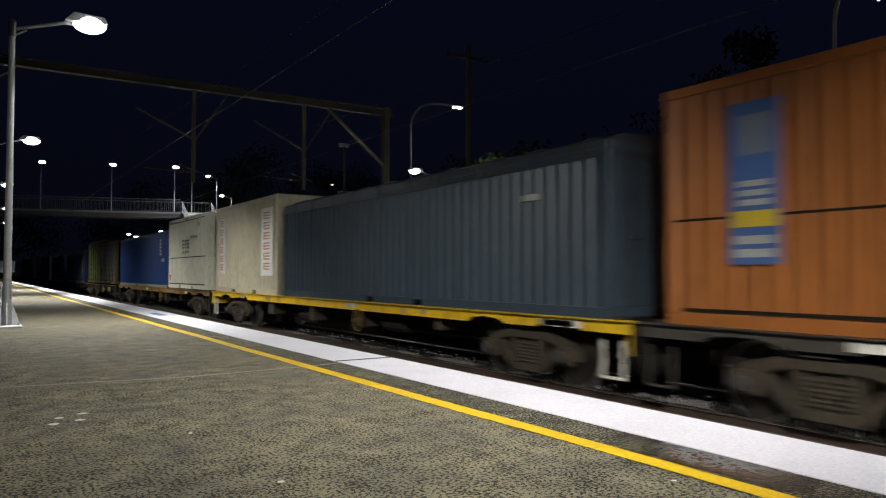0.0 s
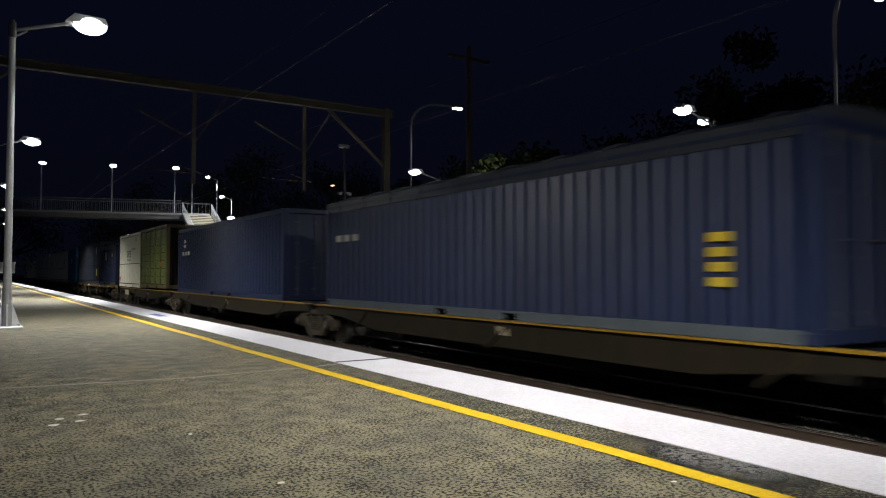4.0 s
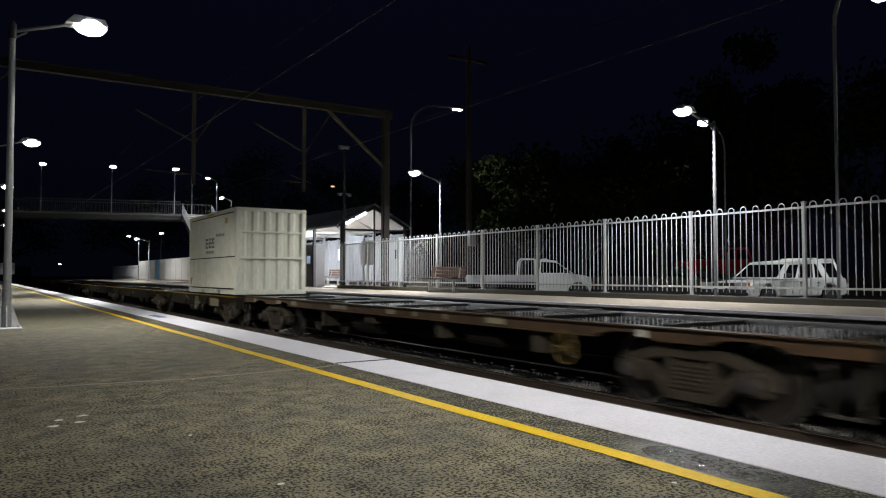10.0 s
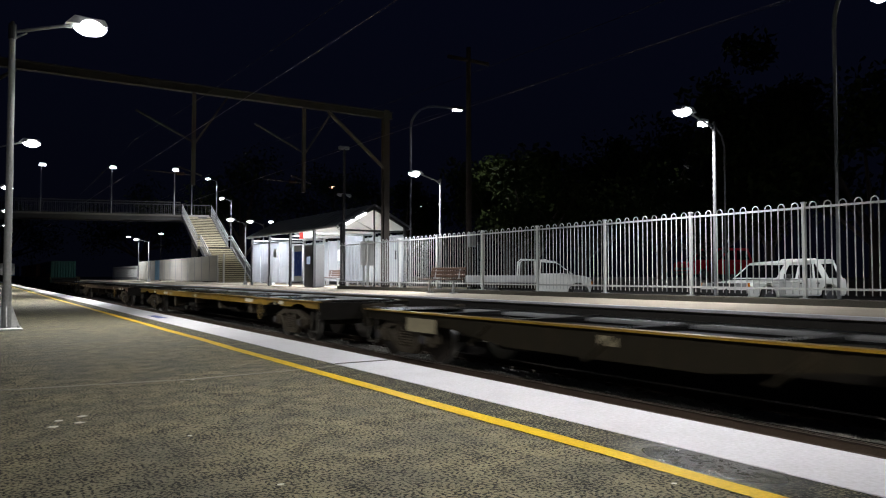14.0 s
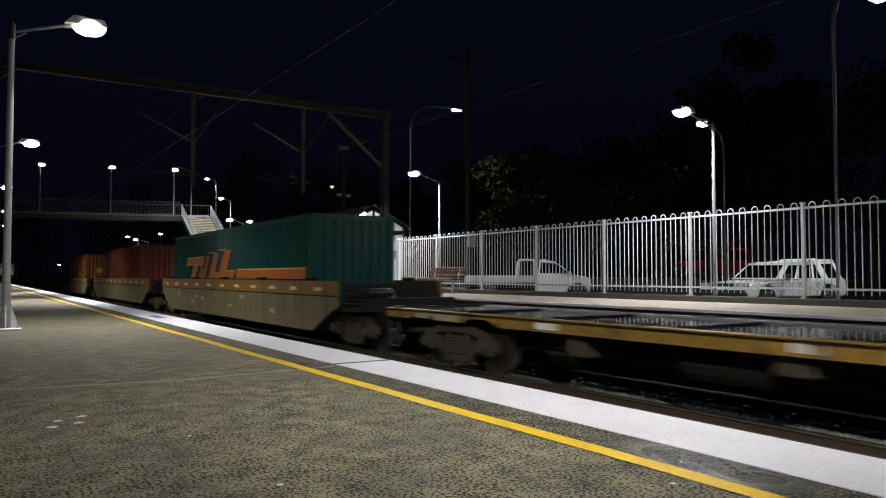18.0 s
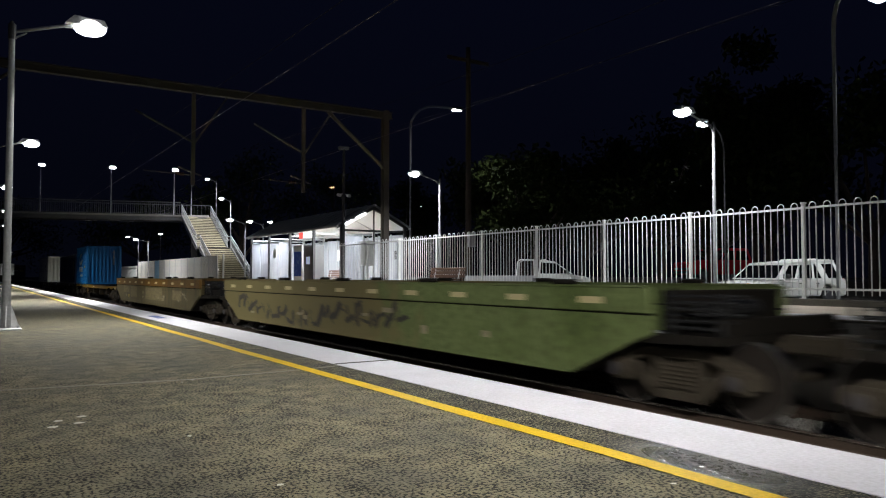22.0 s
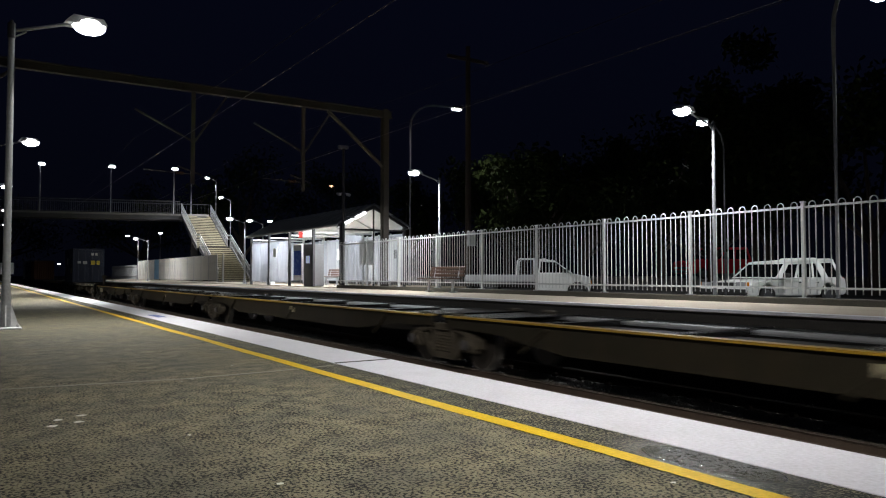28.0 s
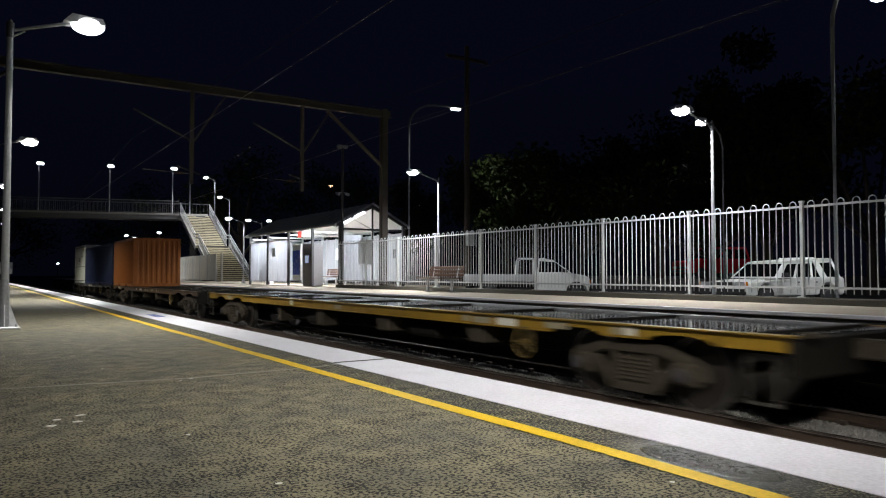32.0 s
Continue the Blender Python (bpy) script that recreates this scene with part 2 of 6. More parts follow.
WHEEL_TREAD = material("bright_wheel_tread", (0.5, 0.48, 0.46), 0.3, 1.0, grain=60, amount=0.2)
LEAF = material("dark_foliage", (0.026, 0.036, 0.011), 0.8, grain=3, stain=1, amount=0.5, bump=0, gloss=0.05)
BARK = material("tree_bark", (0.06, 0.045, 0.035), 0.9, grain=20, amount=0.5)

# ---- mesh helpers ----


def box(bm, x0, x1, y0, y1, z0, z1):
    v = [bm.verts.new(p) for p in ((x0, y0, z0), (x1, y0, z0), (x1, y1, z0), (x0, y1, z0), (x0, y0, z1), (x1, y0, z1), (x1, y1, z1), (x0, y1, z1))]
    for f in ((0, 3, 2, 1), (4, 5, 6, 7), (0, 1, 5, 4), (1, 2, 6, 5), (2, 3, 7, 6), (3, 0, 4, 7)):
        bm.faces.new([v[i] for i in f])


def boxes(*rows):
    bm = bmesh.new()
    for r in rows:
        box(bm, *r)
    return bm


def rounded(bm, width, segments=1):
    bmesh.ops.bevel(bm, geom=bm.edges[:], offset=width, segments=segments, affect="EDGES", clamp_overlap=True)
    return bm


def tube(bm, a, b, r, r2=None, n=10):
    """A rod or cone from a to b."""
    a, b = Vector(a), Vector(b)
    turn = (b - a).to_track_quat("Z", "Y").to_matrix()
    rings = []
    for p, rr in ((a, r), (b, r if r2 is None else r2)):
        rings.append([bm.verts.new(p + turn @ Vector((rr * math.cos(2 * math.pi * i / n), rr * math.sin(2 * math.pi * i / n), 0))) for i in range(n)])
    for i in range(n):
        bm.faces.new((rings[0][i], rings[0][(i + 1) % n], rings[1][(i + 1) % n], rings[1][i]))
    bm.faces.new(rings[0][::-1])
    bm.faces.new(rings[1])


def bent_tube(bm, points, r, n=8):
    """A pipe through several points, with shared rings."""
    pts = [Vector(p) for p in points]
    rings = []
    for i, p in enumerate(pts):
        d = (pts[min(i + 1, len(pts) - 1)] - pts[max(i - 1, 0)]).normalized()
        turn = d.to_track_quat("Z", "Y").to_matrix()
        rings.append([bm.verts.new(p + turn @ Vector((r * math.cos(2 * math.pi * j / n), r * math.sin(2 * math.pi * j / n), 0))) for j in range(n)])
    for a, b in zip(rings, rings[1:]):
        for j in range(n):
            bm.faces.new((a[j], a[(j + 1) % n], b[(j + 1) % n], b[j]))
    bm.faces.new(rings[0][::-1])
    bm.faces.new(rings[-1])


def prism(bm, outline, x0, x1, axis="x"):
    """A closed outline pushed along one axis. The outline is in the other two axes."""
    def at(p, s):
        return {"x": (s, p[0], p[1]), "y": (p[0], s, p[1]), "z": (p[0], p[1], s)}[axis]
    a, b = [bm.verts.new(at(p, x0)) for p in outline], [bm.verts.new(at(p, x1)) for p in outline]
    n = len(outline)
    for i in range(n):
        bm.faces.new((a[i], a[(i + 1) % n], b[(i + 1) % n], b[i]))
    bm.faces.new(a[::-1])
    bm.faces.new(b)
    bmesh.ops.recalc_face_normals(bm, faces=bm.faces[:])


def mesh_of(name, bm, mat, smooth=False):
    me = bpy.data.meshes.new(name)
    bm.normal_update()
    bm.to_mesh(me)
    bm.free()
    me.materials.append(mat)
    if smooth:
        me.shade_smooth()
        me.set_sharp_from_angle(angle=radians(35))
    return me


def part(name, bm, mat, parent, label="", at=None, smooth=False):
    """One mesh object under a thing or a part. bm: a bmesh, or a mesh that is shared."""
    ob = new(name, bm if isinstance(bm, bpy.types.Mesh) else mesh_of(name, bm, mat, smooth))
    ob.parent = parent
    if at:
        ob.matrix_basis = at if isinstance(at, Matrix) else Matrix.Translation(at)
    return tagged(ob, label)


def thing(name, label, category, at=(0, 0, 0), group="", kind=""):
    ob = new(name)
    ob.empty_display_size = 0.2
    ob.matrix_world = at if isinstance(at, Matrix) else Matrix.Translation(at)
    return tagged(ob, label, category, group, kind)


def solid(name, bm, mat, label, category, kind="", group="", at=None, smooth=False):
    """A thing that is one mesh."""
    ob = new(name, mesh_of(name, bm, mat, smooth))
    if at:
        ob.matrix_world = at if isinstance(at, Matrix) else Matrix.Translation(at)
    return tagged(ob, label, category, group, kind)

# ---- ground, tracks and platforms ----
solid("ground", boxes((-900, 900, -600, 1500, RAIL - 0.9, RAIL - 0.42)), material("dark_earth", (0.05, 0.048, 0.04), 0.95, grain=6, stain=0.3, amount=0.5, bump=0.4),
      "dark gravelly ground round the railway line", "ground", kind="structure")
solid("near_platform", boxes((-9, 2.318, -40, 130, -1.3, 0)), ASPHALT, "worn speckled asphalt platform, damp in places", "platform", kind="structure")
EDGE = 2.79
coping = thing("platform_coping", "white painted concrete platform edge", "platform edge", kind="structure")
coping_joints = [-14, -4.5, 0.4, 5.03, 12.3, 18.4, 24.5, 30.6, 38, 46, 56, 68, 80, 100, 130]
for a, b in zip(coping_joints, coping_joints[1:]):
    part("slab", rounded(boxes((2.318, EDGE + random.uniform(-.006, .006), a + .006, b - .006, -0.35, 0.004)), .002), WHITE_LINE, coping)
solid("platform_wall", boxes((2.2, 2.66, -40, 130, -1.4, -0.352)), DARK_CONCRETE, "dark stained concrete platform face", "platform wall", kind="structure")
bm = bmesh.new()
n = 340
for i in range(n):
    y0, y1 = -14 + i * 0.42, -14 + (i + 1) * 0.42
    w = [2.024 + .012 * noise.noise(Vector((0, y * .7, 0))) for y in (y0, y1)]
    e = [.046 + .006 * noise.noise(Vector((4, y * 6, 0))) for y in (y0, y1)]
    vs = [bm.verts.new(p) for p in ((w[0] - e[0], y0, .004), (w[0] + e[0], y0, .004), (w[1] + e[1], y1, .004), (w[1] - e[1], y1, .004))]
    bm.faces.new(vs)
bmesh.ops.remove_doubles(bm, verts=bm.verts[:], dist=.001)
solid("yellow_line", bm, YELLOW_LINE, "yellow painted safety line on the asphalt platform", "line", kind="structure")
# expansion joint that crosses the platform
bm = bmesh.new()
jp = [(-2.0, 5.0), (0.16, 4.95), (1.2, 4.8), (1.96, 4.86), (2.31, 4.93)]
for (xa, ya), (xb, yb) in zip(jp, jp[1:]):
    bm.faces.new([bm.verts.new(p) for p in ((xa, ya - .02, .003), (xb, yb - .02, .003), (xb, yb + .02, .003), (xa, ya + .02, .003))])
solid("platform_joint", bm, material("pale_joint_filler", (0.27, 0.26, 0.22), 0.8, amount=.4), "pale filled joint across the asphalt", "joint", kind="structure")
solid("coping_joint", boxes((2.318, EDGE - .01, 5.0, 5.035, .002, .0075)), material("dark_joint_filler", (0.1, 0.1, 0.1), 0.8), "dark joint across the white platform edge", "joint", kind="structure")


def blob(bm, x, y, r, z, n=9):
    vs = [bm.verts.new((x + r * random.uniform(.6, 1.15) * math.cos(i * 2 * math.pi / n), y + r * random.uniform(.6, 1.15) * math.sin(i * 2 * math.pi / n), z)) for i in range(n)]
    bm.faces.new(vs)


SPLASH = material("white_paint_splash", (0.7, 0.7, 0.66), 0.6, amount=.3)
for px, py in ((0.315, 3.62), (0.35, 3.76), (0.425, 3.66), (0.455, 3.82)):
    bm = bmesh.new()
    blob(bm, px, py, .024, .004)
    solid("paint_mark", bm, SPLASH, "white paint blob on the asphalt platform", "paint mark", group="paint marks on the platform")
for px, py in ((0.84, 2.23), (1.2, 4.76), (1.12, 4.7), (0.775, 3.11), (1.9, 1.55), (1.62, 5.3), (0.8, 5.6)):
    bm = bmesh.new()
    blob(bm, px, py, random.uniform(.006, .014), .004, 7)
    solid("litter_fleck", bm, SPLASH, "small white fleck on the asphalt platform", "litter", group="flecks on the platform")
stencil = thing("stencil_mark", "faded blue stencil marks on the white platform edge", "stencil", (2.46, 11.9, .004))
for i, (px, w) in enumerate(((0, .1), (.16, .14), (.36, .1), (.52, .14), (.72, .1))):
    part("bar", boxes((0, .14, px, px + w, 0, .003)), material("blue_stencil_paint", (0.12, 0.16, 0.4), .6), stencil)


def track(name, cx, y0, y1):
    rails = thing("rails_" + name, "steel rails on concrete sleepers in dark ballast", "railway track", (cx, 0, RAIL), kind="structure")
    for sx_ in (-.7525, .7525):
        bm = bmesh.new()
        prism(bm, [(sx_ - .07, -.16), (sx_ + .07, -.16), (sx_ + .07, -.145), (sx_ + .012, -.12), (sx_ + .01, -.04), (sx_ + .034, -.03), (sx_ + .034, -.004),
                   (sx_ - .034, -.004), (sx_ - .034, -.03), (sx_ - .01, -.04), (sx_ - .012, -.12), (sx_ - .07, -.145)], y0, y1, "y")
        part("rail", bm, RAIL_RUST, rails)
        part("rail_head", rounded(boxes((sx_ - .036, sx_ + .036, y0, y1, -.032, .002)), .012, 2), RAIL_STEEL, rails, "polished bright running surface")
    sl = mesh_of("sleeper", rounded(boxes((-1.25, 1.25, -.12, .12, -.36, -.165)), .02), SLEEPER)
    cl = mesh_of("rail_clip", rounded(boxes((-.05, .05, -.05, .05, -.165, -.105)), .015), RAIL_RUST)
    y = y0 + .3
    while y < min(y1, 46):
        s = part("sleeper", sl, None, rails, at=(0, y, 0))
        if cx > 6 and -1 < y < 30:
            for q in (-.88, -.62, .62, .88):
                part("clip", cl, None, s, at=(q, 0, 0))
        y += .66
    return rails


track("train", TRACK, -12, 190)
track("near", NEAR_TRACK, -12, 190)


def stones(name, x0, x1, y0, y1, count, z, size):
    """Loose ballast: small faceted stones over a bed."""
    rng = random.Random(5)
    vs, fs = [], []
    for i in range(count):
        x, y, s = rng.uniform(x0, x1), rng.uniform(y0, y1), size * rng.uniform(.6, 1.3)
        k = len(vs)
        for dx, dy, dz in ((1, 0, 0), (0, 1, 0), (-1, 0, 0), (0, -1, 0), (0, 0, .9), (0, 0, -.8)):
            vs.append((x + s * dx * rng.uniform(.6, 1.2) + s * .3 * dy, y + s * dy * rng.uniform(.6, 1.2) - s * .3 * dx, z + s * dz * rng.uniform(.6, 1.2)))
        for a, b in ((0, 1), (1, 2), (2, 3), (3, 0)):
            fs += [(k + a, k + b, k + 4), (k + b, k + a, k + 5)]
    me = bpy.data.meshes.new(name)
    me.from_pydata(vs, [], fs)
    me.materials.append(BALLAST)
    return tagged(new(name, me), "grey crushed stone ballast between the rails", "ballast", kind="stuff")


bed = bmesh.new()
prism(bed, [(2.66, RAIL - .6), (10.2, RAIL - .6), (10.2, RAIL - .19), (2.66, RAIL - .19)], -14, 200, "y")
solid("ballast_bed", bed, BALLAST, "grey ballast bed under both tracks", "ballast", kind="structure")
stones("ballast_stones", 6.6, 10.1, -3, 22, 26000, RAIL - .175, .03)
stones("ballast_stones_far", 6.6, 10.1, 22, 46, 9000, RAIL - .17, .045)

# far platform
fp = thing("far_platform", "buff paved platform with a white edge line", "platform", kind="structure")
part("paving", boxes((10.24, 13.1, -30, 118, FAR - .09, FAR)), FAR_PAVING, fp)
part("edge_strip", rounded(boxes((10.09, 10.236, -30, 118, FAR - .05, FAR + .004)), .008), WHITE_LINE, fp, "white painted edge")
part("wall", boxes((10.13, 10.6, -30, 118, -1.5, FAR - .092)), material("blackish_platform_face", (0.03, 0.027, 0.025), .9, amount=.5), fp, "dark concrete face")
part("apron", boxes((13.36, 19.4, 27.6, 118, -.3, FAR + .02)), FAR_PAVING, fp, "paved area round the shelter")
solid("kerb", rounded(boxes((13.1, 13.36, -30, 28.3, -.4, FAR + .13)), .015), material("dark_kerb_concrete", (0.07, 0.064, 0.052), .9, amount=.5),
      "dark concrete kerb under the platform fence", "kerb", kind="structure")
solid("car_park", boxes((13.36, 90, -40, 27.6, -1.3, CARPARK), (19.4, 90, 27.6, 160, -1.3, CARPARK)), material("car_park_asphalt", (0.055, 0.054, 0.052), .8, grain=30, stain=.6, amount=.4, bump=.3),
      "dark asphalt car park behind the platform", "car park", kind="structure")

STREET = .42
bm = bmesh.new()
prism(bm, [(29.5, -1.2), (31.5, STREET), (88, STREET), (88, -1.2)], -38, 158, "y")
solid("street", bm, MATS["car_park_asphalt"], "raised dark street behind the car park", "street", kind="structure")

# ---- loop-top fence ----
bar_bm = bmesh.new()
LOOP = .262
loop_pts = [(-.066, .07), (-.066, 1.755)] + [(.066 * -math.cos(a), 1.755 + .072 * math.sin(a)) for a in (.5, 1.05, 1.57, 2.09, 2.64)] + [(.066, 1.755), (.066, .07)]
bent_tube(bar_bm, [(0, y, z) for y, z in loop_pts], .011, 7)
LOOP_MESH = mesh_of("loop_bar", bar_bm, CREAM_FENCE, True)
post_bm = rounded(boxes((-.033, .033, -.033, .033, 0, 1.8)), .006)
box(post_bm, -.041, .041, -.041, .041, 1.8, 1.83)
box(post_bm, -.075, .075, -.075, .075, 0, .012)
POST_MESH = mesh_of("fence_post", post_bm, CREAM_FENCE)


def fence_panel(y0, length):
    t = thing("fence_panel", "cream loop-top steel fence panel on a concrete kerb", "fence", (13.23, y0, FAR + .13), "loop-top fence panels")
    part("post", POST_MESH, None, t)
    part("rail", boxes((-.016, .016, .033, length - .033, 1.7, 1.74)), CREAM_FENCE, t)
    part("rail", boxes((-.016, .016, .033, length - .033, .16, .2)), CREAM_FENCE, t)
    k = max(1, round((length - .1) / LOOP))
    step = (length - .08) / k
    for i in range(k):
        part("loop_bar", LOOP_MESH, None, t, at=(0, .04 + step * (i + .5), 0))


PANEL = 2.577
y = 7.68 - 4 * PANEL
while y < 27.5:
    fence_panel(y, min(PANEL, 28.35 - y))
    y += PANEL

# ---- lamps ----


def platform_lamp(x, y, z, height, reach, side, beams, colour=(0.94, 0.97, 1.0), label="tall galvanised platform lamp with a glowing white head"):
    """A round pole with a base plate, a rising arm and a luminaire over the track side. beams: target, power and spread of each light in the head."""
    t = thing("platform_lamp", label, "lamp", (x, y, z), "platform lamps")
    bp_ = rounded(boxes((-.17, .17, -.17, .17, 0, .025)), .006)
    part("base_plate", bp_, GALV, t)
    for a in (-.13, .13):
        for b in (-.13, .13):
            bm = bmesh.new()
            tube(bm, (a, b, .025), (a, b, .06), .016, n=6)
            part("bolt", bm, GALV, t)
    for k in range(4):
        bm = bmesh.new()
        prism(bm, [(.05, .025), (.15, .025), (.06, .3), (.05, .3)], -.005, .005, "y")
        bm.transform(Matrix.Rotation(k * math.pi / 2, 4, "Z"))
        part("gusset", bm, GALV, t)
    bm = bmesh.new()
    tube(bm, (0, 0, .02), (0, 0, .5), .06, .052, 14)
    tube(bm, (0, 0, .5), (0, 0, height), .047, .036, 14)
    part("pole", bm, POLE_STEEL, t, smooth=True)
    bm = bmesh.new()
    tube(bm, (0, 0, height - .02), (0, 0, height + .17), .046, n=12)
    tube(bm, (0, 0, height + .17), (0, 0, height + .21), .03, .018, n=12)
    part("pole_cap", bm, DARK_STEEL, t)
    up = height + .3                               # the arm rises to the head
    bm = bmesh.new()
    tube(bm, (0, 0, height + .07), (side * (reach - .12), 0, up - .01), .022, n=8)
    tube(bm, (0, 0, height - .02), (side * .16, 0, height + .09), .012, n=6)
    part("arm", bm, POLE_STEEL, t)
    bm = bmesh.new()
    prism(bm, [(side * (reach - .2), up - .02), (side * (reach + .3), up + .0), (side * (reach + .26), up + .08), (side * (reach - .1), up + .09)], -.13, .13, "y")
    h = part("head", bm, GALV, t)
    # lens swollen beyond the luminaire: its bloom is built into the shape
    bm = bmesh.new()
    bmesh.ops.create_uvsphere(bm, u_segments=20, v_segments=10, radius=1, matrix=Matrix.Translation((side * (reach + .1), 0, up - .01)) @ Matrix.Diagonal((.2, .17, .105, 1)))
    part("lens", bm, LAMP_GLOW, h, "glowing white lens swollen to its bloom", smooth=True)
    for at, power, beam in beams:
        lamp("platform_light", (x + side * (reach + .08), y, z + up - .17), power, colour, .3, at, beam)


WARM = (1.0, 0.985, 0.93)
# The last three are added, hidden behind the nearest pole, to light the train.
for lx, ly, lz, pw, side in ((.37, 10.45, 3.66, 183, 0), (.37, 21.6, 3.85, 400, 38), (.23, 33, 3.85, 400, 38), (.63, 45, 3.85, 400, 0), (1.07, 58, 3.85, 400, 0)):
    platform_lamp(lx, ly, 0, lz, .78, 1, [((lx + 1.85, ly + .24, 0), pw, 127)] + ([((7.25, ly + d, -2.57), side, 79) for d in (-4.5, 4.5)] if side else []), WARM)
platform_lamp(.38, -.95, 0, 3.85, .77, 1, [((3.07, 5.73, 0), 234, 72), ((7.25, 3.27, -1.15), 76, 55)], WARM)
platform_lamp(.38, -12.1, 0, 3.85, .77, 1, [((2.2, -12, 0), 200, 140), ((8.6, 1.6, 2.0), 55, 58)], WARM)
for lx, ly in ((13.62, 9.92), (13.62, 21.0)):
    platform_lamp(lx, ly, CARPARK, 3.86 - CARPARK, .95, -1, [((12.6, ly, 0), 370 if ly < 12 else 600, 170)])
platform_lamp(13.85, 43.0, FAR, 3.62, .85, -1, [((13.0, 43.0, 0), 260, 145)])
platform_lamp(17.4, 50.0, FAR, 4.1, .9, -1, [((16.4, 50.0, 0), 220, 150)])
platform_lamp(13.5, 69.7, FAR, 3.55, 1.0, -1, [((13.6, 69.7, 0), 420, 160)])
platform_lamp(15.6, 86.0, FAR, 4.6, 1.0, -1, [((15.4, 86, 0), 500, 165)])
platform_lamp(19.0, 67.6, FAR, 9.25, .75, -1, [((18.2, 67.6, 0), 420, 165)])
platform_lamp(18.95, 62.9, FAR, 7.0, .75, -1, [((18.2, 62.9, 0), 380, 165)])


def street_lamp(x, y, height, reach, side, power, glow=None, beam=125):
    t = thing("street_lamp", "tall dark street lamp with a curved arm in the car park", "street lamp", (x, y, CARPARK), "street lamps")
    bm = bmesh.new()
    pts = [(0, 0, 0), (0, 0, height - 1.3)] + [(side * reach * .62 * (1 - math.cos(a)), 0, height - 1.3 + 1.3 * math.sin(a)) for a in (.3, .6, .9, 1.2, 1.5)] + [(side * reach, 0, height + .06)]
    bent_tube(bm, pts, .055, 10)
    part("pole", bm, POLE_STEEL, t, smooth=True)
    bm = bmesh.new()
    prism(bm, [(side * (reach - .05), height), (side * (reach + .7), height + .02), (side * (reach + .6), height + .14), (side * (reach + .05), height + .13)], -.15, .15, "y")
    h = part("head", bm, DARK_STEEL, t)
    part("lens", rounded(boxes((side * (reach + .33) - .26, side * (reach + .33) + .26, -.12, .12, height - .07, height)), .02), glow or LAMP_GLOW, h, "glowing lens")
    if power:
        lamp("street_light", (x + side * (reach + .33), y, CARPARK + height - .1), power, size=.4, spread=beam)


street_lamp(18.7, 31.6, 9.8, 2.55, 1, 260)
street_lamp(18.7, 9.95, 8.66, 1.95, 1, 420, beam=95)
street_lamp(35.3, 24.9, 9.75, .9, -1, 190, beam=140)
street_lamp(46, 71, 9.0, 2.0, -1, 160, FAR_GLOW)

# ---- shelter ----
FROST = frosted_material()
SX0, SX1, SY0, SY1, EAVE, RIDGE = 13.4, 16.55, 28.5, 40.4, 2.86, 3.68
shelter = thing("platform_shelter", "brightly lit steel platform shelter with frosted panels and a gable roof", "shelter", (0, 0, FAR))
fz = FAR
for yy in (SY0, SY0 + 3.0, SY0 + 6.0, SY0 + 9.0, SY1):
    for xx in (SX0, SX1):
        part("post", rounded(boxes((xx - .06, xx + .06, yy - .06, yy + .06, .02, EAVE - .1)), .008), DARK_STEEL if xx == SX0 or yy == SY0 else GALV, shelter)
    rb = bmesh.new()
    mid = (SX0 + SX1) / 2
    for xa in (SX0 - .2, SX1 + .2):
        za = EAVE - .12
        prism(rb, [(xa, za), (mid, RIDGE - .02), (mid, RIDGE - .16), (xa, za - .12)], yy - .04, yy + .04, "y")
    box(rb, SX0, SX1, yy - .03, yy + .03, EAVE - .35, EAVE - .27)
    part("roof_frame", rb, DARK_STEEL if yy == SY0 else GALV, shelter)
for xa, nm in ((SX0 - .22, 1), (SX1 + .22, -1)):
    bm = bmesh.new()
    za = EAVE - .12
    prism(bm, [(xa, za), (mid, RIDGE), (mid, RIDGE + .05), (xa, za + .05)], SY0 - .12, SY1 + .2, "y")
    part("roof_sheet", bm, material("dull_roof_sheet", (0.16, 0.17, 0.19), .5, .3, grain=20, amount=.3), shelter)
    for i in range(16):
        bm = bmesh.new()
        yb = SY0 - .1 + i * .78
        prism(bm, [(xa, za + .05), (mid, RIDGE + .05), (mid, RIDGE + .085), (xa, za + .085)], yb, yb + .05, "y")
        part("roof_rib", bm, MATS["dull_roof_sheet"], shelter)
WHITE_PANEL = material("white_ceiling_panel", (0.75, 0.76, 0.76), .6, amount=.1)
for xa in (SX0 - .2, SX1 + .2):
    bm = bmesh.new()
    prism(bm, [(xa, EAVE - .16), (mid, RIDGE - .2), (mid, RIDGE - .18), (xa, EAVE - .14)], SY0 + .1, SY1 - .1, "y")
    part("ceiling", bm, WHITE_PANEL, shelter)
part("gutter", rounded(boxes((SX0 - .3, SX0 - .2, SY0 - .12, SY1 + .2, EAVE - .2, EAVE - .1)), .015), GALV, shelter)
for i in range(10):
    y0 = SY0 + .08 + i * 1.185
    p = part("rear_pane", boxes((SX1 - .02, SX1 - .005, y0, y0 + 1.13, .25, 2.45)), FROST, shelter, "frosted wall panel")
    part("pane_frame", boxes((SX1 - .05, SX1 + .02, y0 + 1.13, y0 + 1.185, .05, 2.5)), GALV, shelter)
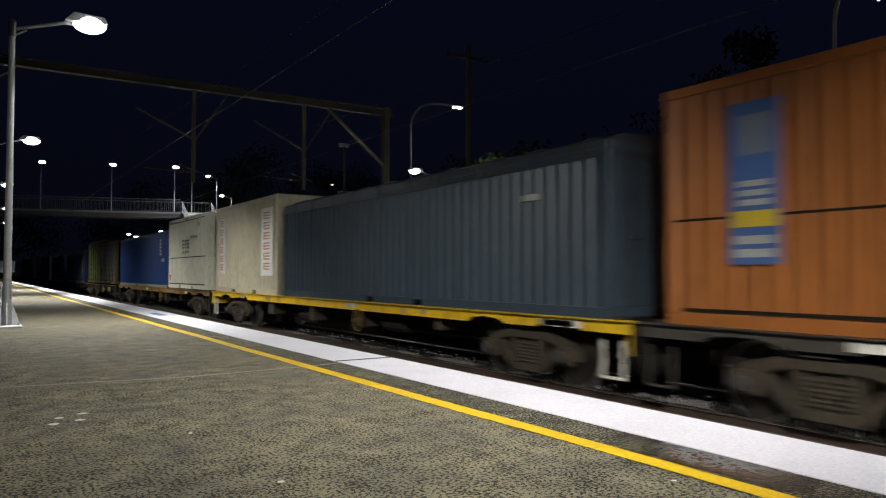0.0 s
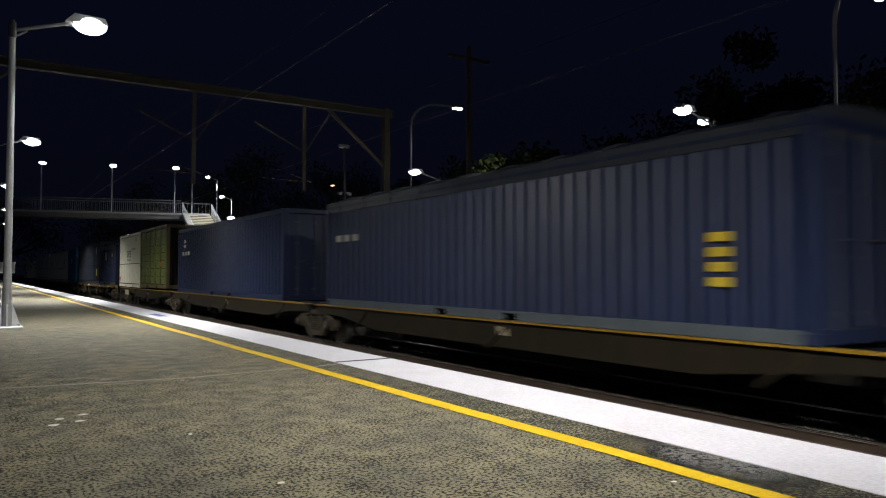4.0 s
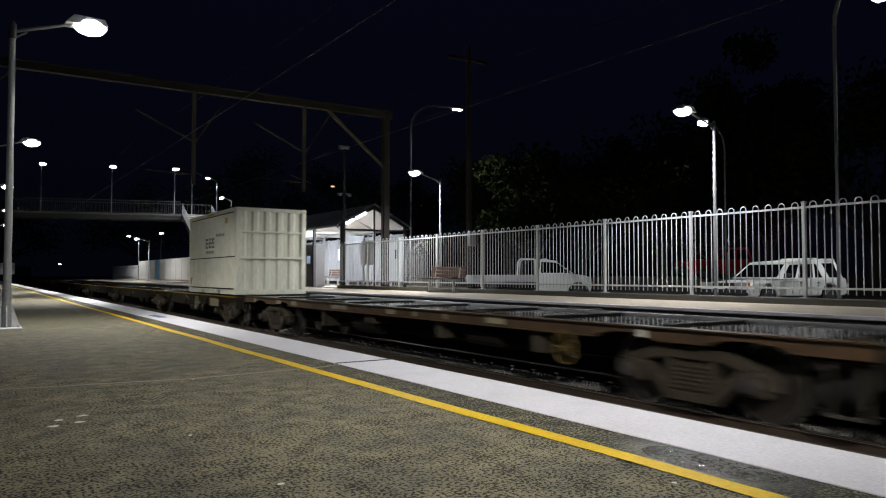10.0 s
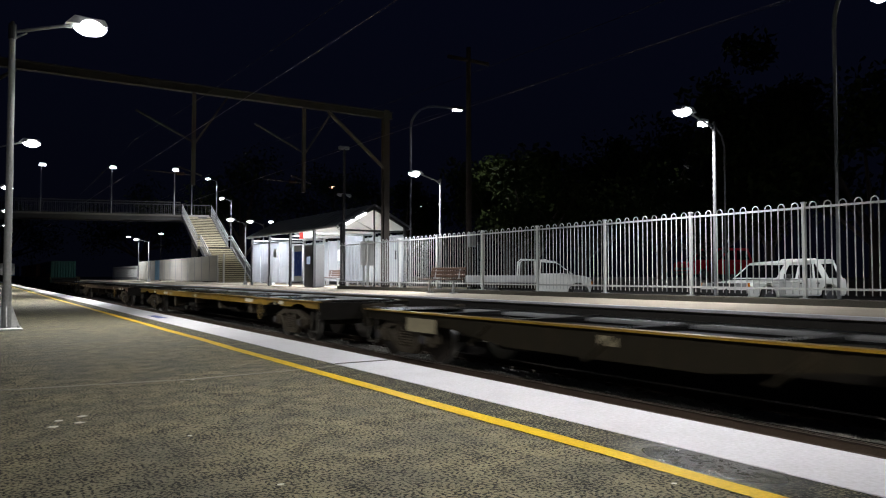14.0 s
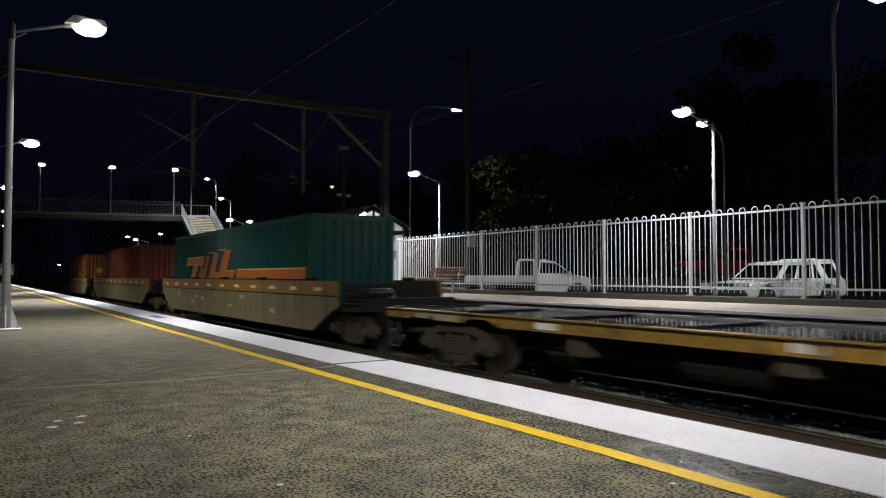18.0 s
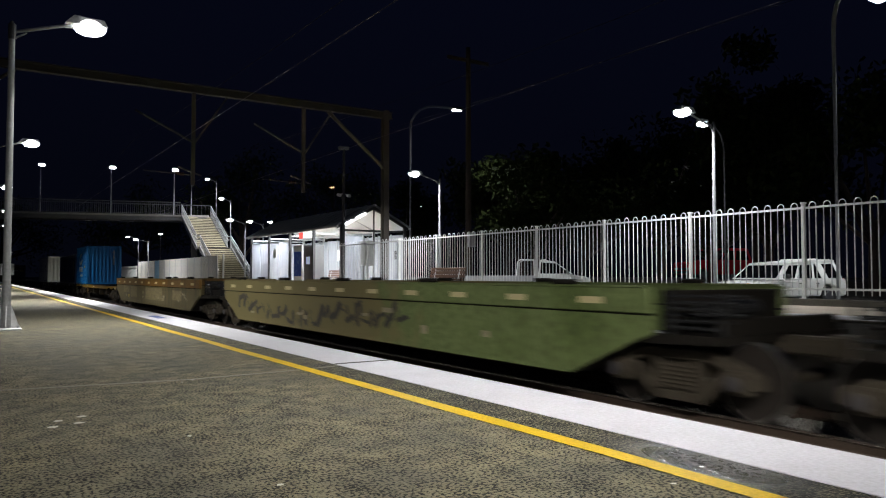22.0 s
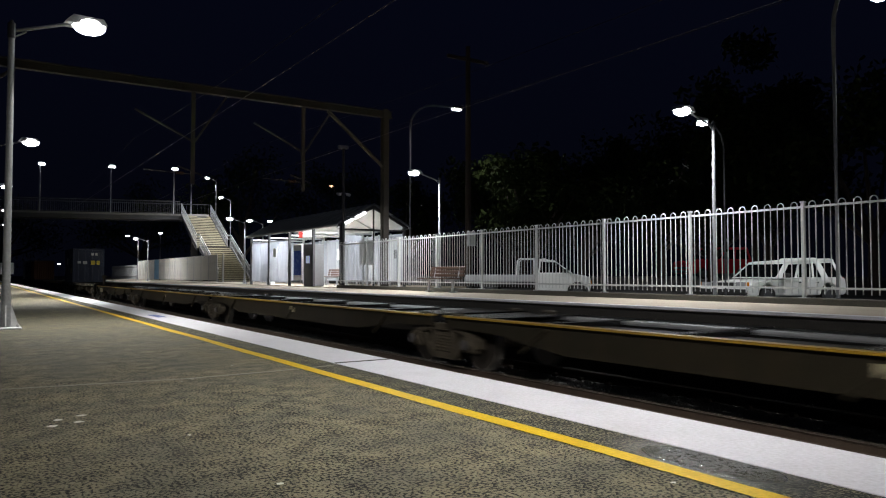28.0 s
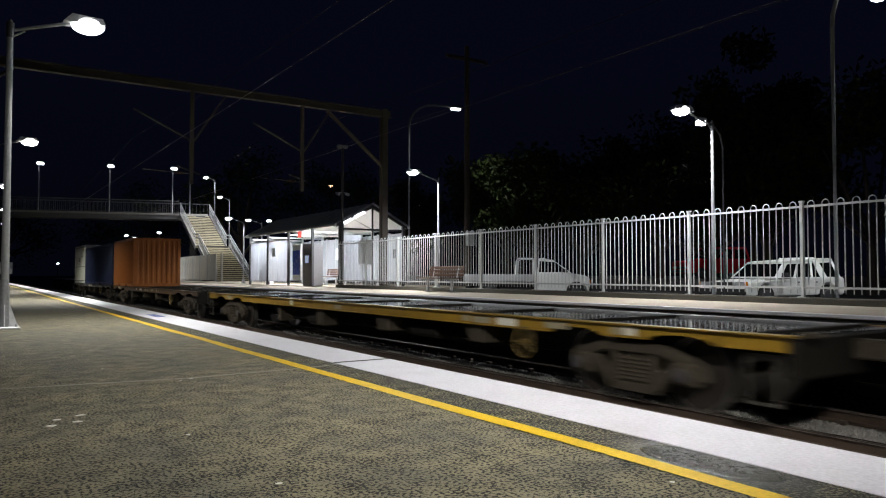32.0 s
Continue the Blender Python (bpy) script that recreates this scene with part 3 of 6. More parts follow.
for i in range(3):
    x0 = SX0 + .06 + i * 1.03
    part("end_pane", boxes((x0, x0 + .97, SY1 - .02, SY1 - .005, .25, 2.45)), FROST, shelter, "frosted wall panel")
    part("pane_frame", boxes((x0 + .97, x0 + 1.03, SY1 - .05, SY1 + .02, .05, 2.5)), GALV, shelter)
    if i != 1:
        part("end_pane", boxes((x0, x0 + .97, SY0 + .005, SY0 + .02, .25, 2.3)), FROST, shelter, "frosted wall panel")
    part("pane_frame", boxes((x0 + .97, x0 + 1.03, SY0 - .02, SY0 + .05, .05, 2.35)), GALV, shelter)
for a, b in ((SY0 + 6.08, SY0 + 7.45), (SY0 + 7.5, SY0 + 8.92), (SY0 + 9.08, SY0 + 10.4), (SY0 + 10.45, SY1 - .08)):
    part("front_pane", boxes((SX0 - .008, SX0 + .008, a, b, .2, 2.3)), FROST, shelter, "frosted front panel")
    part("pane_frame", boxes((SX0 - .02, SX0 + .02, a, b, 2.3, 2.36)), GALV, shelter)
for i, yy in enumerate((SY0 + .6, SY0 + 3.6, SY0 + 6.6, SY0 + 9.6)):
    part("tube_light", rounded(boxes((mid - .75, mid - .55, yy, yy + 1.5, RIDGE - .62, RIDGE - .55)), .02), TUBE_GLOW, shelter, "glowing fluorescent tube")
    lamp("shelter_light", (mid - .65, yy + .75, FAR + RIDGE - .66), 330, size=.7)
for k, fa in enumerate((.1, .42)):
    bm = bmesh.new()
    xa, xb = SX0 + (mid - SX0) * fa, SX0 + (mid - SX0) * (fa + (.22 if k == 0 else .3))
    za, zb = EAVE - .12 + (RIDGE - EAVE) * fa, EAVE - .12 + (RIDGE - EAVE) * (fa + (.22 if k == 0 else .3))
    tube(bm, (xa, SY0 - .08, za - .02), (xb, SY0 - .08, zb - .02), .06, n=8)
    part("tube_light", bm, TUBE_GLOW, shelter, "glowing tube on the gable rafter")
part("mullion", boxes((mid - .03, mid + .03, SY0 - .03, SY0 + .03, .05, RIDGE - .1)), DARK_STEEL, shelter, "dark gable mullion")
part("gutter", rounded(boxes((SX1 + .2, SX1 + .3, SY0 - .12, SY1 + .2, EAVE - .2, EAVE - .1)), .015), GALV, shelter)
for (x0, x1, y0, y1, z0, z1), m, nm, lb in (
        ((SX0 + .1, SX0 + .16, SY0 + 4.7, SY0 + 5.75, .3, 2.05), WHITE_PANEL, "poster_case", "white poster case"),
        ((SX0 + .085, SX0 + .097, SY0 + 4.76, SY0 + 5.69, .55, 1.75), material("blue_poster", (0.02, 0.09, 0.55), .4, second=(.3, .4, .7), amount=.7, stain=7), "poster", "blue information poster with pale blotches"),
        ((SX0 - .03, SX0 - .012, SY0 + 7.9, SY0 + 8.35, 1.5, 1.95), WHITE_PANEL, "notice", "white notice on the front panel"),
        ((SX0 + .3, SX0 + .5, SY0 + 9.5, SY0 + 10.3, .05, 1.75), WHITE_PANEL, "locker", "slim white cabinet behind the front panel"),
        ((SX0 - .09, SX0 - .02, SY0 + 3.1, SY0 + 4.1, EAVE - .5, EAVE - .22), material("lit_white_sign", (.95, .97, 1.0), emit=1.6), "sign_box", "glowing white sign under the eave"),
        ((SX0 - .09, SX0 - .02, SY0 + 4.12, SY0 + 4.6, EAVE - .5, EAVE - .22), material("lit_red_sign", (.9, .12, .1), emit=1.0), "sign_box", "glowing red sign under the eave"),
        ((SX1 - .1, SX1 - .04, SY0 + 6.2, SY0 + 7.0, 1.35, 1.95), WHITE_PANEL, "notice", "white notice on the rear wall"),
        ((SX0 + .9, SX0 + 1.55, SY0 - .03, SY0 - .005, 1.0, 2.1), WHITE_PANEL, "notice", "white notice on the end wall"),
        ((SX1 - .55, SX1 - .4, SY0 - .03, SY0 - .004, 1.3, 1.7), DARK_STEEL, "notice", "dark panel on the end wall")):
    part(nm, rounded(boxes((x0, x1, y0, y1, z0, z1)), .006), m, shelter, lb)
tm = thing("ticket_machine", "grey steel ticket machine inside the shelter", "ticket machine", (SX0 + .42, SY0 + 3.95, FAR + .02))
part("body", rounded(boxes((-.3, .3, -.55, .55, 0, 2.0)), .03, 2), material("grey_machine_steel", (0.2, 0.2, 0.21), .45, .4, grain=30, amount=.3), tm)
part("screen", boxes((-.31, -.301, -.2, .2, 1.1, 1.45)), material("lit_screen", (0.5, 0.6, 0.9), emit=.6), tm)

WOOD = material("brown_stained_slats", (0.095, 0.048, 0.03), .5, grain=18, stain=4, amount=.4)


def bench(x, y, z, length):
    t = thing("bench", "platform bench with reddish brown slats on steel legs", "bench", (x, y, z), "platform benches")
    for i in range(4):
        part("seat_slat", rounded(boxes((-.45 + i * .12, -.35 + i * .12, 0, length, .43, .465)), .008), WOOD, t)
    for i in range(3):
        part("back_slat", rounded(boxes((.06 + i * .02, .09 + i * .02, 0, length, .5 + i * .115, .6 + i * .115)), .008), WOOD, t)
    for yy in (.3, length - .3):
        bm = boxes((-.2, -.14, yy - .03, yy + .03, 0, .43), (-.45, .06, yy - .025, yy + .025, .38, .43), (-.3, .0, yy - .03, yy + .03, 0, .03))
        prism(bm, [(.02, .4), (.08, .4), (.15, .83), (.11, .83)], yy - .025, yy + .025, "y")
        part("leg_frame", bm, GALV, t)


bench(12.85, 18.5, FAR, 2.0)
bench(SX1 - .9, SY0 + 4.6, FAR + .02, 1.9)

# pole with cameras beside the shelter
cp = thing("camera_pole", "grey pole with two surveillance cameras beside the shelter", "camera pole", (13.36, 28.2, FAR))
bm = bmesh.new()
tube(bm, (0, 0, 0), (0, 0, 6.0), .07, .055, 12)
part("pole", bm, DARK_STEEL, cp, smooth=True)
part("camera_housing", rounded(boxes((-.25, .2, -.1, .1, 6.0, 6.14)), .02), GALV, cp)
for s in (-1, 1):
    bm = bmesh.new()
    tube(bm, (0, 0, 4.1), (s * .22, 0, 4.05), .02)
    tube(bm, (s * .22, -.12, 4.0), (s * .22, .12, 4.05), .07, .06)
    part("camera_head", bm, GALV, cp)

# ---- footbridge and stairs ----
BY, BZ = 70.0, 6.4
BRIDGE_STEEL = material("grey_bridge_steel", (0.12, 0.12, 0.125), .6, .2, grain=20, amount=.4)
bridge = thing("footbridge", "long steel footbridge over the tracks with grey railings", "footbridge",
               Matrix.Translation((16.4, BY, 0)) @ Matrix.Rotation(radians(-16.5), 4, "Z") @ Matrix.Translation((-16.4, -BY, 0)))
part("deck", rounded(boxes((-30, 18.9, BY, BY + 2.6, BZ - .18, BZ)), .02), CONCRETE, bridge)
for yy in (BY + .1, BY + 2.3):
    part("girder", boxes((-30, 18.7, yy, yy + .2, BZ - .5, BZ - .184), (-30, 18.7, yy - .08, yy + .28, BZ - .54, BZ - .5)), BRIDGE_STEEL, bridge)
BAL_MESH = mesh_of("baluster", boxes((-.012, .012, -.012, .012, .1, 1.12)), BRIDGE_STEEL)
for yy, xe in ((BY + .03, 16.35), (BY + 2.57, 18.9)):
    part("handrail", rounded(boxes((-30, xe, yy - .03, yy + .03, BZ + 1.12, BZ + 1.2)), .01), BRIDGE_STEEL, bridge)
    part("bottom_rail", boxes((-30, xe, yy - .02, yy + .02, BZ + .06, BZ + .1)), BRIDGE_STEEL, bridge)
    xx = -6.0
    while xx < xe:
        part("baluster", BAL_MESH, None, bridge, at=(xx, yy, BZ))
        xx += .17 if yy < BY + 1 else .34
for xx in (-4, 17.6):
    part("pier", rounded(boxes((xx - .3, xx + .3, BY + .6, BY + 2.0, -1.2, BZ - .54)), .03), DARK_CONCRETE, bridge, "dark concrete pier")


def bridge_lamp(x, y, z, h):
    t = thing("bridge_lamp", "slim post-top lamp on the footbridge", "lamp", (x, y, z), "footbridge lamps")
    bm = bmesh.new()
    tube(bm, (0, 0, 0), (0, 0, h), .06, .04, 10)
    part("pole", bm, GALV, t, smooth=True)
    bm = boxes((-.16, .3, -.12, .12, h, h + .1))
    hd = part("head", rounded(bm, .02), GALV, t)
    # oversized lens: the glow around the lamp is modelled as part of it
    part("lens", rounded(boxes((-.18, .36, -.16, .14, h - .18, h - .004)), .05, 2), LAMP_GLOW, hd, "glowing lens")
    lamp("bridge_light", (x + .08, y, z + h - .13), 90, size=.3)


for bx, by in ((5.03, 73.4), (10.6, 71.77), (15.8, 70.23)):
    bridge_lamp(bx, by, BZ, 4.3)
stairs = thing("stairs", "concrete stairs with steel handrails down from the footbridge", "stairs")
ST_TOP, ST_MID, ST_END = BY, 63.3, 57.6
TREAD = material("pale_stair_tread", (0.42, 0.38, 0.27), .8, grain=30, amount=.4)
zmid = FAR + 3.05
flights = ((ST_TOP, ST_MID + 1.0, BZ, zmid), (ST_MID, ST_END, zmid, FAR))
X0, X1 = 16.45, 19.15
for ya, yb, za, zb in flights:
    k = round((za - zb) / .172)
    for i in range(k):
        y1_, z1_ = ya + (yb - ya) * i / k, za + (zb - za) * (i + 1) / k
        y2_ = ya + (yb - ya) * (i + 1) / k
        part("step", rounded(boxes((X0 + .06, X1 - .06, y2_ - .02, y1_, z1_ - .09, z1_)), .008), TREAD, stairs)
        part("riser", boxes((X0 + .06, X1 - .06, y1_ - .015, y1_, z1_, z1_ + (za - zb) / k - .002)), material("dark_stair_riser", (0.035, 0.032, 0.026), .85), stairs)
    for xx in (X0, X1):
        bm = bmesh.new()
        prism(bm, [(ya, za - .35), (ya, za + .05), (yb, zb + .05), (yb, max(zb - .35, FAR))], xx - .05, xx + .05, "x")
        part("stringer", bm, BRIDGE_STEEL, stairs)
        bm = bmesh.new()
        for hz in (1.0, .7):
            tube(bm, (xx, ya, za + hz), (xx, yb, zb + hz), .03)
        part("handrail", bm, GALV, stairs)
        for i in range(int(abs(ya - yb) / .2) + 1):
            f = i * .2 / abs(ya - yb)
            part("baluster", boxes((xx - .012, xx + .012, ya + (yb - ya) * f - .012, ya + (yb - ya) * f + .012, za + (zb - za) * f, za + (zb - za) * f + 1.0)), GALV, stairs)
part("landing", rounded(boxes((X0, X1, ST_MID, ST_MID + 1.0, zmid - .15, zmid)), .01), TREAD, stairs)
for xx in (X0, X1):
    part("handrail", boxes((xx - .03, xx + .03, ST_MID, ST_MID + 1.0, zmid + .97, zmid + 1.03), (xx - .03, xx + .03, ST_MID, ST_MID + 1.0, zmid + .67, zmid + .73)), GALV, stairs)
part("pier", boxes((16.9, 18.3, ST_MID + .2, ST_MID + .7, -.2, zmid - .15)), DARK_CONCRETE, stairs)
bm = bmesh.new()
tube(bm, (0, 0, 0), (0, 0, 3.9), .06, .045, 10)
solid("bare_pole", bm, GALV, "bare galvanised pole on the footbridge landing", "pole", at=(17.95, BY + 2.5, BZ))
# added fill light for the stairs; no lamp stands at this point
lamp("stair_fill_light", (17.0, 60.5, 7.0), 420, size=.4, target=(17.6, 62.5, 2.5))

# panel fence past the stairs, and the picket fence at the platform's end
PANEL_MAT = material("pale_mesh_panel", (0.6, 0.59, 0.55), .6, amount=.3)
PICKET_MESH = mesh_of("picket", boxes((-.02, .02, 0, .19, .1, 2.1)), PANEL_MAT)
for i in range(14):
    y0 = 56.3 + i * 2.27
    t = thing("screen_panel", "pale close-set picket screen along the platform" if i != 9 else "blue poster panel along the platform", "screen", (15.95, y0, FAR + .02), "screen panels")
    if i not in (9, 10):
        for k in range(8):
            part("picket", PICKET_MESH, None, t, at=(0, .1 + k * .27, 0))
        part("rail", boxes((.02, .05, 0, 2.2, 1.6, 1.66), (.02, .05, 0, 2.2, .4, .46)), PANEL_MAT, t)
    else:
        part("sheet", boxes((-.02, .02, .06, 2.2, .1, 2.1)), material("pale_blue_poster" if i == 9 else "white_poster", (0.25, 0.5, 0.75) if i == 9 else (.7, .7, .7), .5), t)
    part("post", boxes((-.04, .04, -.04, .04, 0, 2.15)), GALV, t)
for i in range(7):
    t = thing("picket_fence", "white picket fence panel at the far end of the platform", "fence", (15.9, 88.2 + i * 2.5, FAR), "picket fence panels")
    for k in range(9):
        part("picket", boxes((-.02, .02, .1 + k * .27, .2 + k * .27, .1, 1.7)), CREAM_FENCE, t)
    part("rail", boxes((-.03, .03, 0, 2.5, 1.4, 1.48), (-.03, .03, 0, 2.5, .3, .38)), CREAM_FENCE, t)
for (xx, y0, h) in ((16.4, 56.2, 2.2), (18.8, 56.2, 2.2)):
    t = thing("stair_gate_post", "tall cream post beside the foot of the stairs", "post", (xx, y0, FAR + .02), "posts by the stairs")
    part("post", rounded(boxes((-.06, .06, -.06, .06, 0, h)), .01), CREAM_FENCE, t)
for i in range(5):
    t = thing("stair_screen", "pale screen panel beside the stairs", "screen", (18.85, 46.5 + i * 2.0, FAR + .02), "screens by the stairs")
    part("sheet", boxes((-.02, .02, .05, 1.95, .1, 2.2)), FROST, t)
    part("post", boxes((-.04, .04, -.04, .04, 0, 2.3)), GALV, t)

board = thing("notice_board", "small white notice board on a post beside the platform", "notice board", (1.5, 40.0, 0))
part("post", boxes((-.03, .03, -.03, .03, 0, .7)), GALV, board)
part("sheet", rounded(boxes((-.45, .22, -.02, .02, .7, 1.25)), .01), WHITE_PANEL, board, "white sheet")

# ---- overhead line ----
GY = 25.5
gantry = thing("catenary_gantry", "weathered steel overhead line gantry across the tracks", "gantry", (0, GY, 0))
for cx, z0 in ((13.9, -.4), (-1.5, 0)):
    bm = bmesh.new()
    prism(bm, [(cx + a, b) for a, b in ((-.12, -.14), (.12, -.14), (.12, -.1), (.03, -.1), (.03, .1), (.12, .1), (.12, .14), (-.12, .14), (-.12, .1), (-.03, .1), (-.03, -.1), (-.12, -.1))], z0, 7.35, "z")
    part("column", bm, GANTRY_STEEL, gantry)
bm = bmesh.new()
prism(bm, [(-.12, 7.02), (.12, 7.02), (.12, 7.05), (.015, 7.05), (.015, 7.27), (.12, 7.27), (.12, 7.3), (-.12, 7.3), (-.12, 7.27), (-.015, 7.27), (-.015, 7.05), (-.12, 7.05)], -1.7, 14.2, "x")
part("beam", bm, GANTRY_STEEL, gantry)
for a, b in (((13.85, 0, 5.0), (11.4, 0, 7.0)), ((-1.4, 0, 5.0), (1.0, 0, 7.0))):
    bm = bmesh.new()
    tube(bm, (a[0], -.06, a[2]), (b[0], -.06, b[2]), .05, n=6)
    tube(bm, (a[0], .06, a[2]), (b[0], .06, b[2]), .05, n=6)
    part("brace", bm, GANTRY_STEEL, gantry)
for cx in (10.4, 6.35):
    bm = boxes((cx - .06, cx + .06, -.06, .06, 3.8, 7.02))
    part("drop_post", bm, GANTRY_STEEL, gantry)
    bm = bmesh.new()
    for s, z0, z1 in ((1.15, 7.0, 5.2), (-1.9, 6.2, 5.3)):
        tube(bm, (cx, 0, z1), (cx + s, 0, z0), .035, n=6)
    tube(bm, (cx, 0, 4.15), (cx - 1.6, 0, 4.2), .02, n=6)
    tube(bm, (cx - .5, 0, 4.4), (cx + .3, 0, 4.15), .03, n=6)
    part("registration_arm", bm, GANTRY_STEEL, gantry)
    bm = bmesh.new()
    for k in range(4):
        tube(bm, (cx - .35 - k * .07, 0, 4.17), (cx - .31 - k * .07, 0, 4.17), .06, n=8)
    part("insulator", bm, material("brown_porcelain", (0.1, 0.05, 0.03), .25), gantry)
DULL_WIRE = material("dull_dark_wire", (0.025, 0.022, 0.02), .8, amount=.2, bump=0)
WIRE = material("copper_wire", (0.2, 0.17, 0.15), .5, .8, amount=.2, bump=0)
WIRE_Z = 4.17
for wn, x, z, r, sag in (("contact_wire", 4.45, WIRE_Z, .006, .0), ("contact_wire", 8.55, 4.16, .005, .0), ("messenger_wire", 4.45, 5.2, .005, .6), ("messenger_wire", 8.5, 5.3, .005, .6),
                         ("feeder_wire", 14.0, 6.6, .006, .3)):
    bm = bmesh.new()
    pts = []
    for i in range(61):
        yv = -20 + i * 3.5
        f = ((yv - GY) / 50.0) % 1.0
        pts.append((x, yv, z - sag * 4 * f * (1 - f)))
    bent_tube(bm, pts, r, 5)
    solid(wn, bm, WIRE if wn[0] == "c" else DULL_WIRE, "thin overhead wire above the tracks", "wire", group="overhead wires")

# power pole and dark utility poles behind the fence
pp = thing("power_pole", "dark wooden power pole with a crossarm", "power pole", (20, 28.3, CARPARK))
bm = bmesh.new()
tube(bm, (0, 0, 0), (0, 0, 12), .16, .11, 12)
part("pole", bm, BARK, pp, smooth=True)
part("crossarm", boxes((-1.2, 1.2, -.06, .06, 11.3, 11.45)), BARK, pp)
part("meter_box", rounded(boxes((-.2, .2, -.35, -.15, 2.3, 3.0)), .02), GALV, pp, "pale grey metal box")
cl = thing("car_park_lamp", "thin car park lamp pole with a small glowing head", "lamp", (16.35, 11.6, CARPARK))
bm = bmesh.new()
bent_tube(bm, [(0, 0, 0), (0, 0, 4.25), (-.1, 0, 4.55), (-.35, 0, 4.75), (-.75, 0, 4.85)], .024, 8)
part("pole", bm, DARK_STEEL, cl, smooth=True)
part("head", rounded(boxes((-1.0, -.72, -.09, .09, 4.82, 4.9)), .02), GALV, cl)
part("lens", rounded(boxes((-.99, -.75, -.08, .08, 4.72, 4.816)), .015), LAMP_GLOW, cl)

# ---- distant lamps ----
for fx, fy, fz, r, g in ((50.2, 110.5, 15.6, .36, ORANGE_GLOW), (13.6, 150, 2.9, .2, FAR_GLOW), (16, 76.7, 5.1, .16, FAR_GLOW), (20.6, 57.5, 5.3, .16, FAR_GLOW)):
    t = thing("distant_lamp", "distant lamp on a dark pole", "lamp", (fx, fy, -.3), "distant lamps")
    bm = bmesh.new()
    tube(bm, (0, 0, 0), (0, 0, fz), .06, .05, 8)
    part("pole", bm, DARK_STEEL, t)
    bm = bmesh.new()
    bmesh.ops.create_icosphere(bm, subdivisions=2, radius=r, matrix=Matrix.Translation((0, 0, fz + .1)) @ Matrix.Diagonal((1.4, 1, .6, 1)))
    part("head", bm, g, t)

# ---- trees ----


def tree(x, y, height, spread, seed, count=5200):
    rng = random.Random(seed)
    t = thing("tree", "tall dark leafy tree behind the car park", "tree", (x, y, CARPARK), "trees behind the car park")
    bm = bmesh.new()
    tube(bm, (0, 0, -.2), (0, 0, height * .3), spread * .07, spread * .05, 10)
    tips = []
    for i in range(11):
        a, l = rng.uniform(0, 6.28), rng.uniform(.35, .95)
        base = (0, 0, height * rng.uniform(.18, .32))
        tip = (math.cos(a) * spread * l, math.sin(a) * spread * l, height * rng.uniform(.4, .9))
        tube(bm, base, tip, spread * .03, .03, 6)
        tips.append(tip)
    tips.append((0, 0, height * .88))
    part("trunk", bm, BARK, t)
    vs, fs = [], []
    clumps = [(Vector(p) + Vector((rng.gauss(0, .16), rng.gauss(0, .16), rng.gauss(0, .1))) * spread, spread * rng.uniform(.16, .38)) for p in tips for _ in range(5)]
    for i in range(count):
        c, r = clumps[rng.randrange(len(clumps))]
        d = Vector((rng.gauss(0, 1), rng.gauss(0, 1), rng.gauss(0, .8))).normalized() * r * rng.uniform(.5, 1.05)
        p = c + d
        s = rng.uniform(.12, .26)
        u = Vector((rng.gauss(0, 1), rng.gauss(0, 1), rng.gauss(0, 1))).normalized()
        w = u.cross(Vector((rng.gauss(0, 1), rng.gauss(0, 1), rng.gauss(0, 1)))).normalized()
        k = len(vs)
        vs += [p - u * s, p + w * s * .45, p + u * s, p - w * s * .45]
        fs.append((k, k + 1, k + 2, k + 3))
    me = bpy.data.meshes.new("crown")
    me.from_pydata(vs, [], fs)
    me.materials.append(LEAF)
    part("crown", me, None, t)


for i, (tx, ty, th, ts) in enumerate(((32, 21.0, 13.4, 3.0), (32.6, 20.6, 10.6, 3.0), (31, 15, 9.5, 4.0), (25.5, 29.8, 8.2, 3.2), (33, 34, 8.5, 4.5), (37, 31, 10.5, 5), (33, 40, 9, 4.5), (44, 28, 12, 5), (30, 22, 7.5, 3.6),
                                      (38, 48, 10, 5), (26, 82, 15, 7), (38, 84, 14, 7), (20, 108, 14, 7), (48, 36, 12, 6), (50, 9, 12, 6), (36, 62, 10, 5), (4, 130, 13, 8))):
    tree(tx, ty, th, ts, 11 + i)

# ---- parked cars ----
CAR_GLASS = glass_material("dark_car_glass", (0.008, 0.009, 0.011), .08, 1.0)
TYRE = material("black_tyre", (0.02, 0.02, 0.02), .8, amount=.3)


def arched(profile_top, wheels, low, r=.37):
    """A car's side outline: the sill with wheel arches cut into it, then the upper line from nose to tail."""
    out = [(min(p[0] for p in profile_top) + .06, low)]
    for wx in sorted(w for w in wheels if w > out[0][0]):
        out += [(wx + r * math.cos(math.pi * (1 - i / 8)), max(low, .31 + r * math.sin(math.pi * (1 - i / 8)))) for i in range(9)]
    return out + [(max(p[0] for p in profile_top) - .06, low)] + profile_top


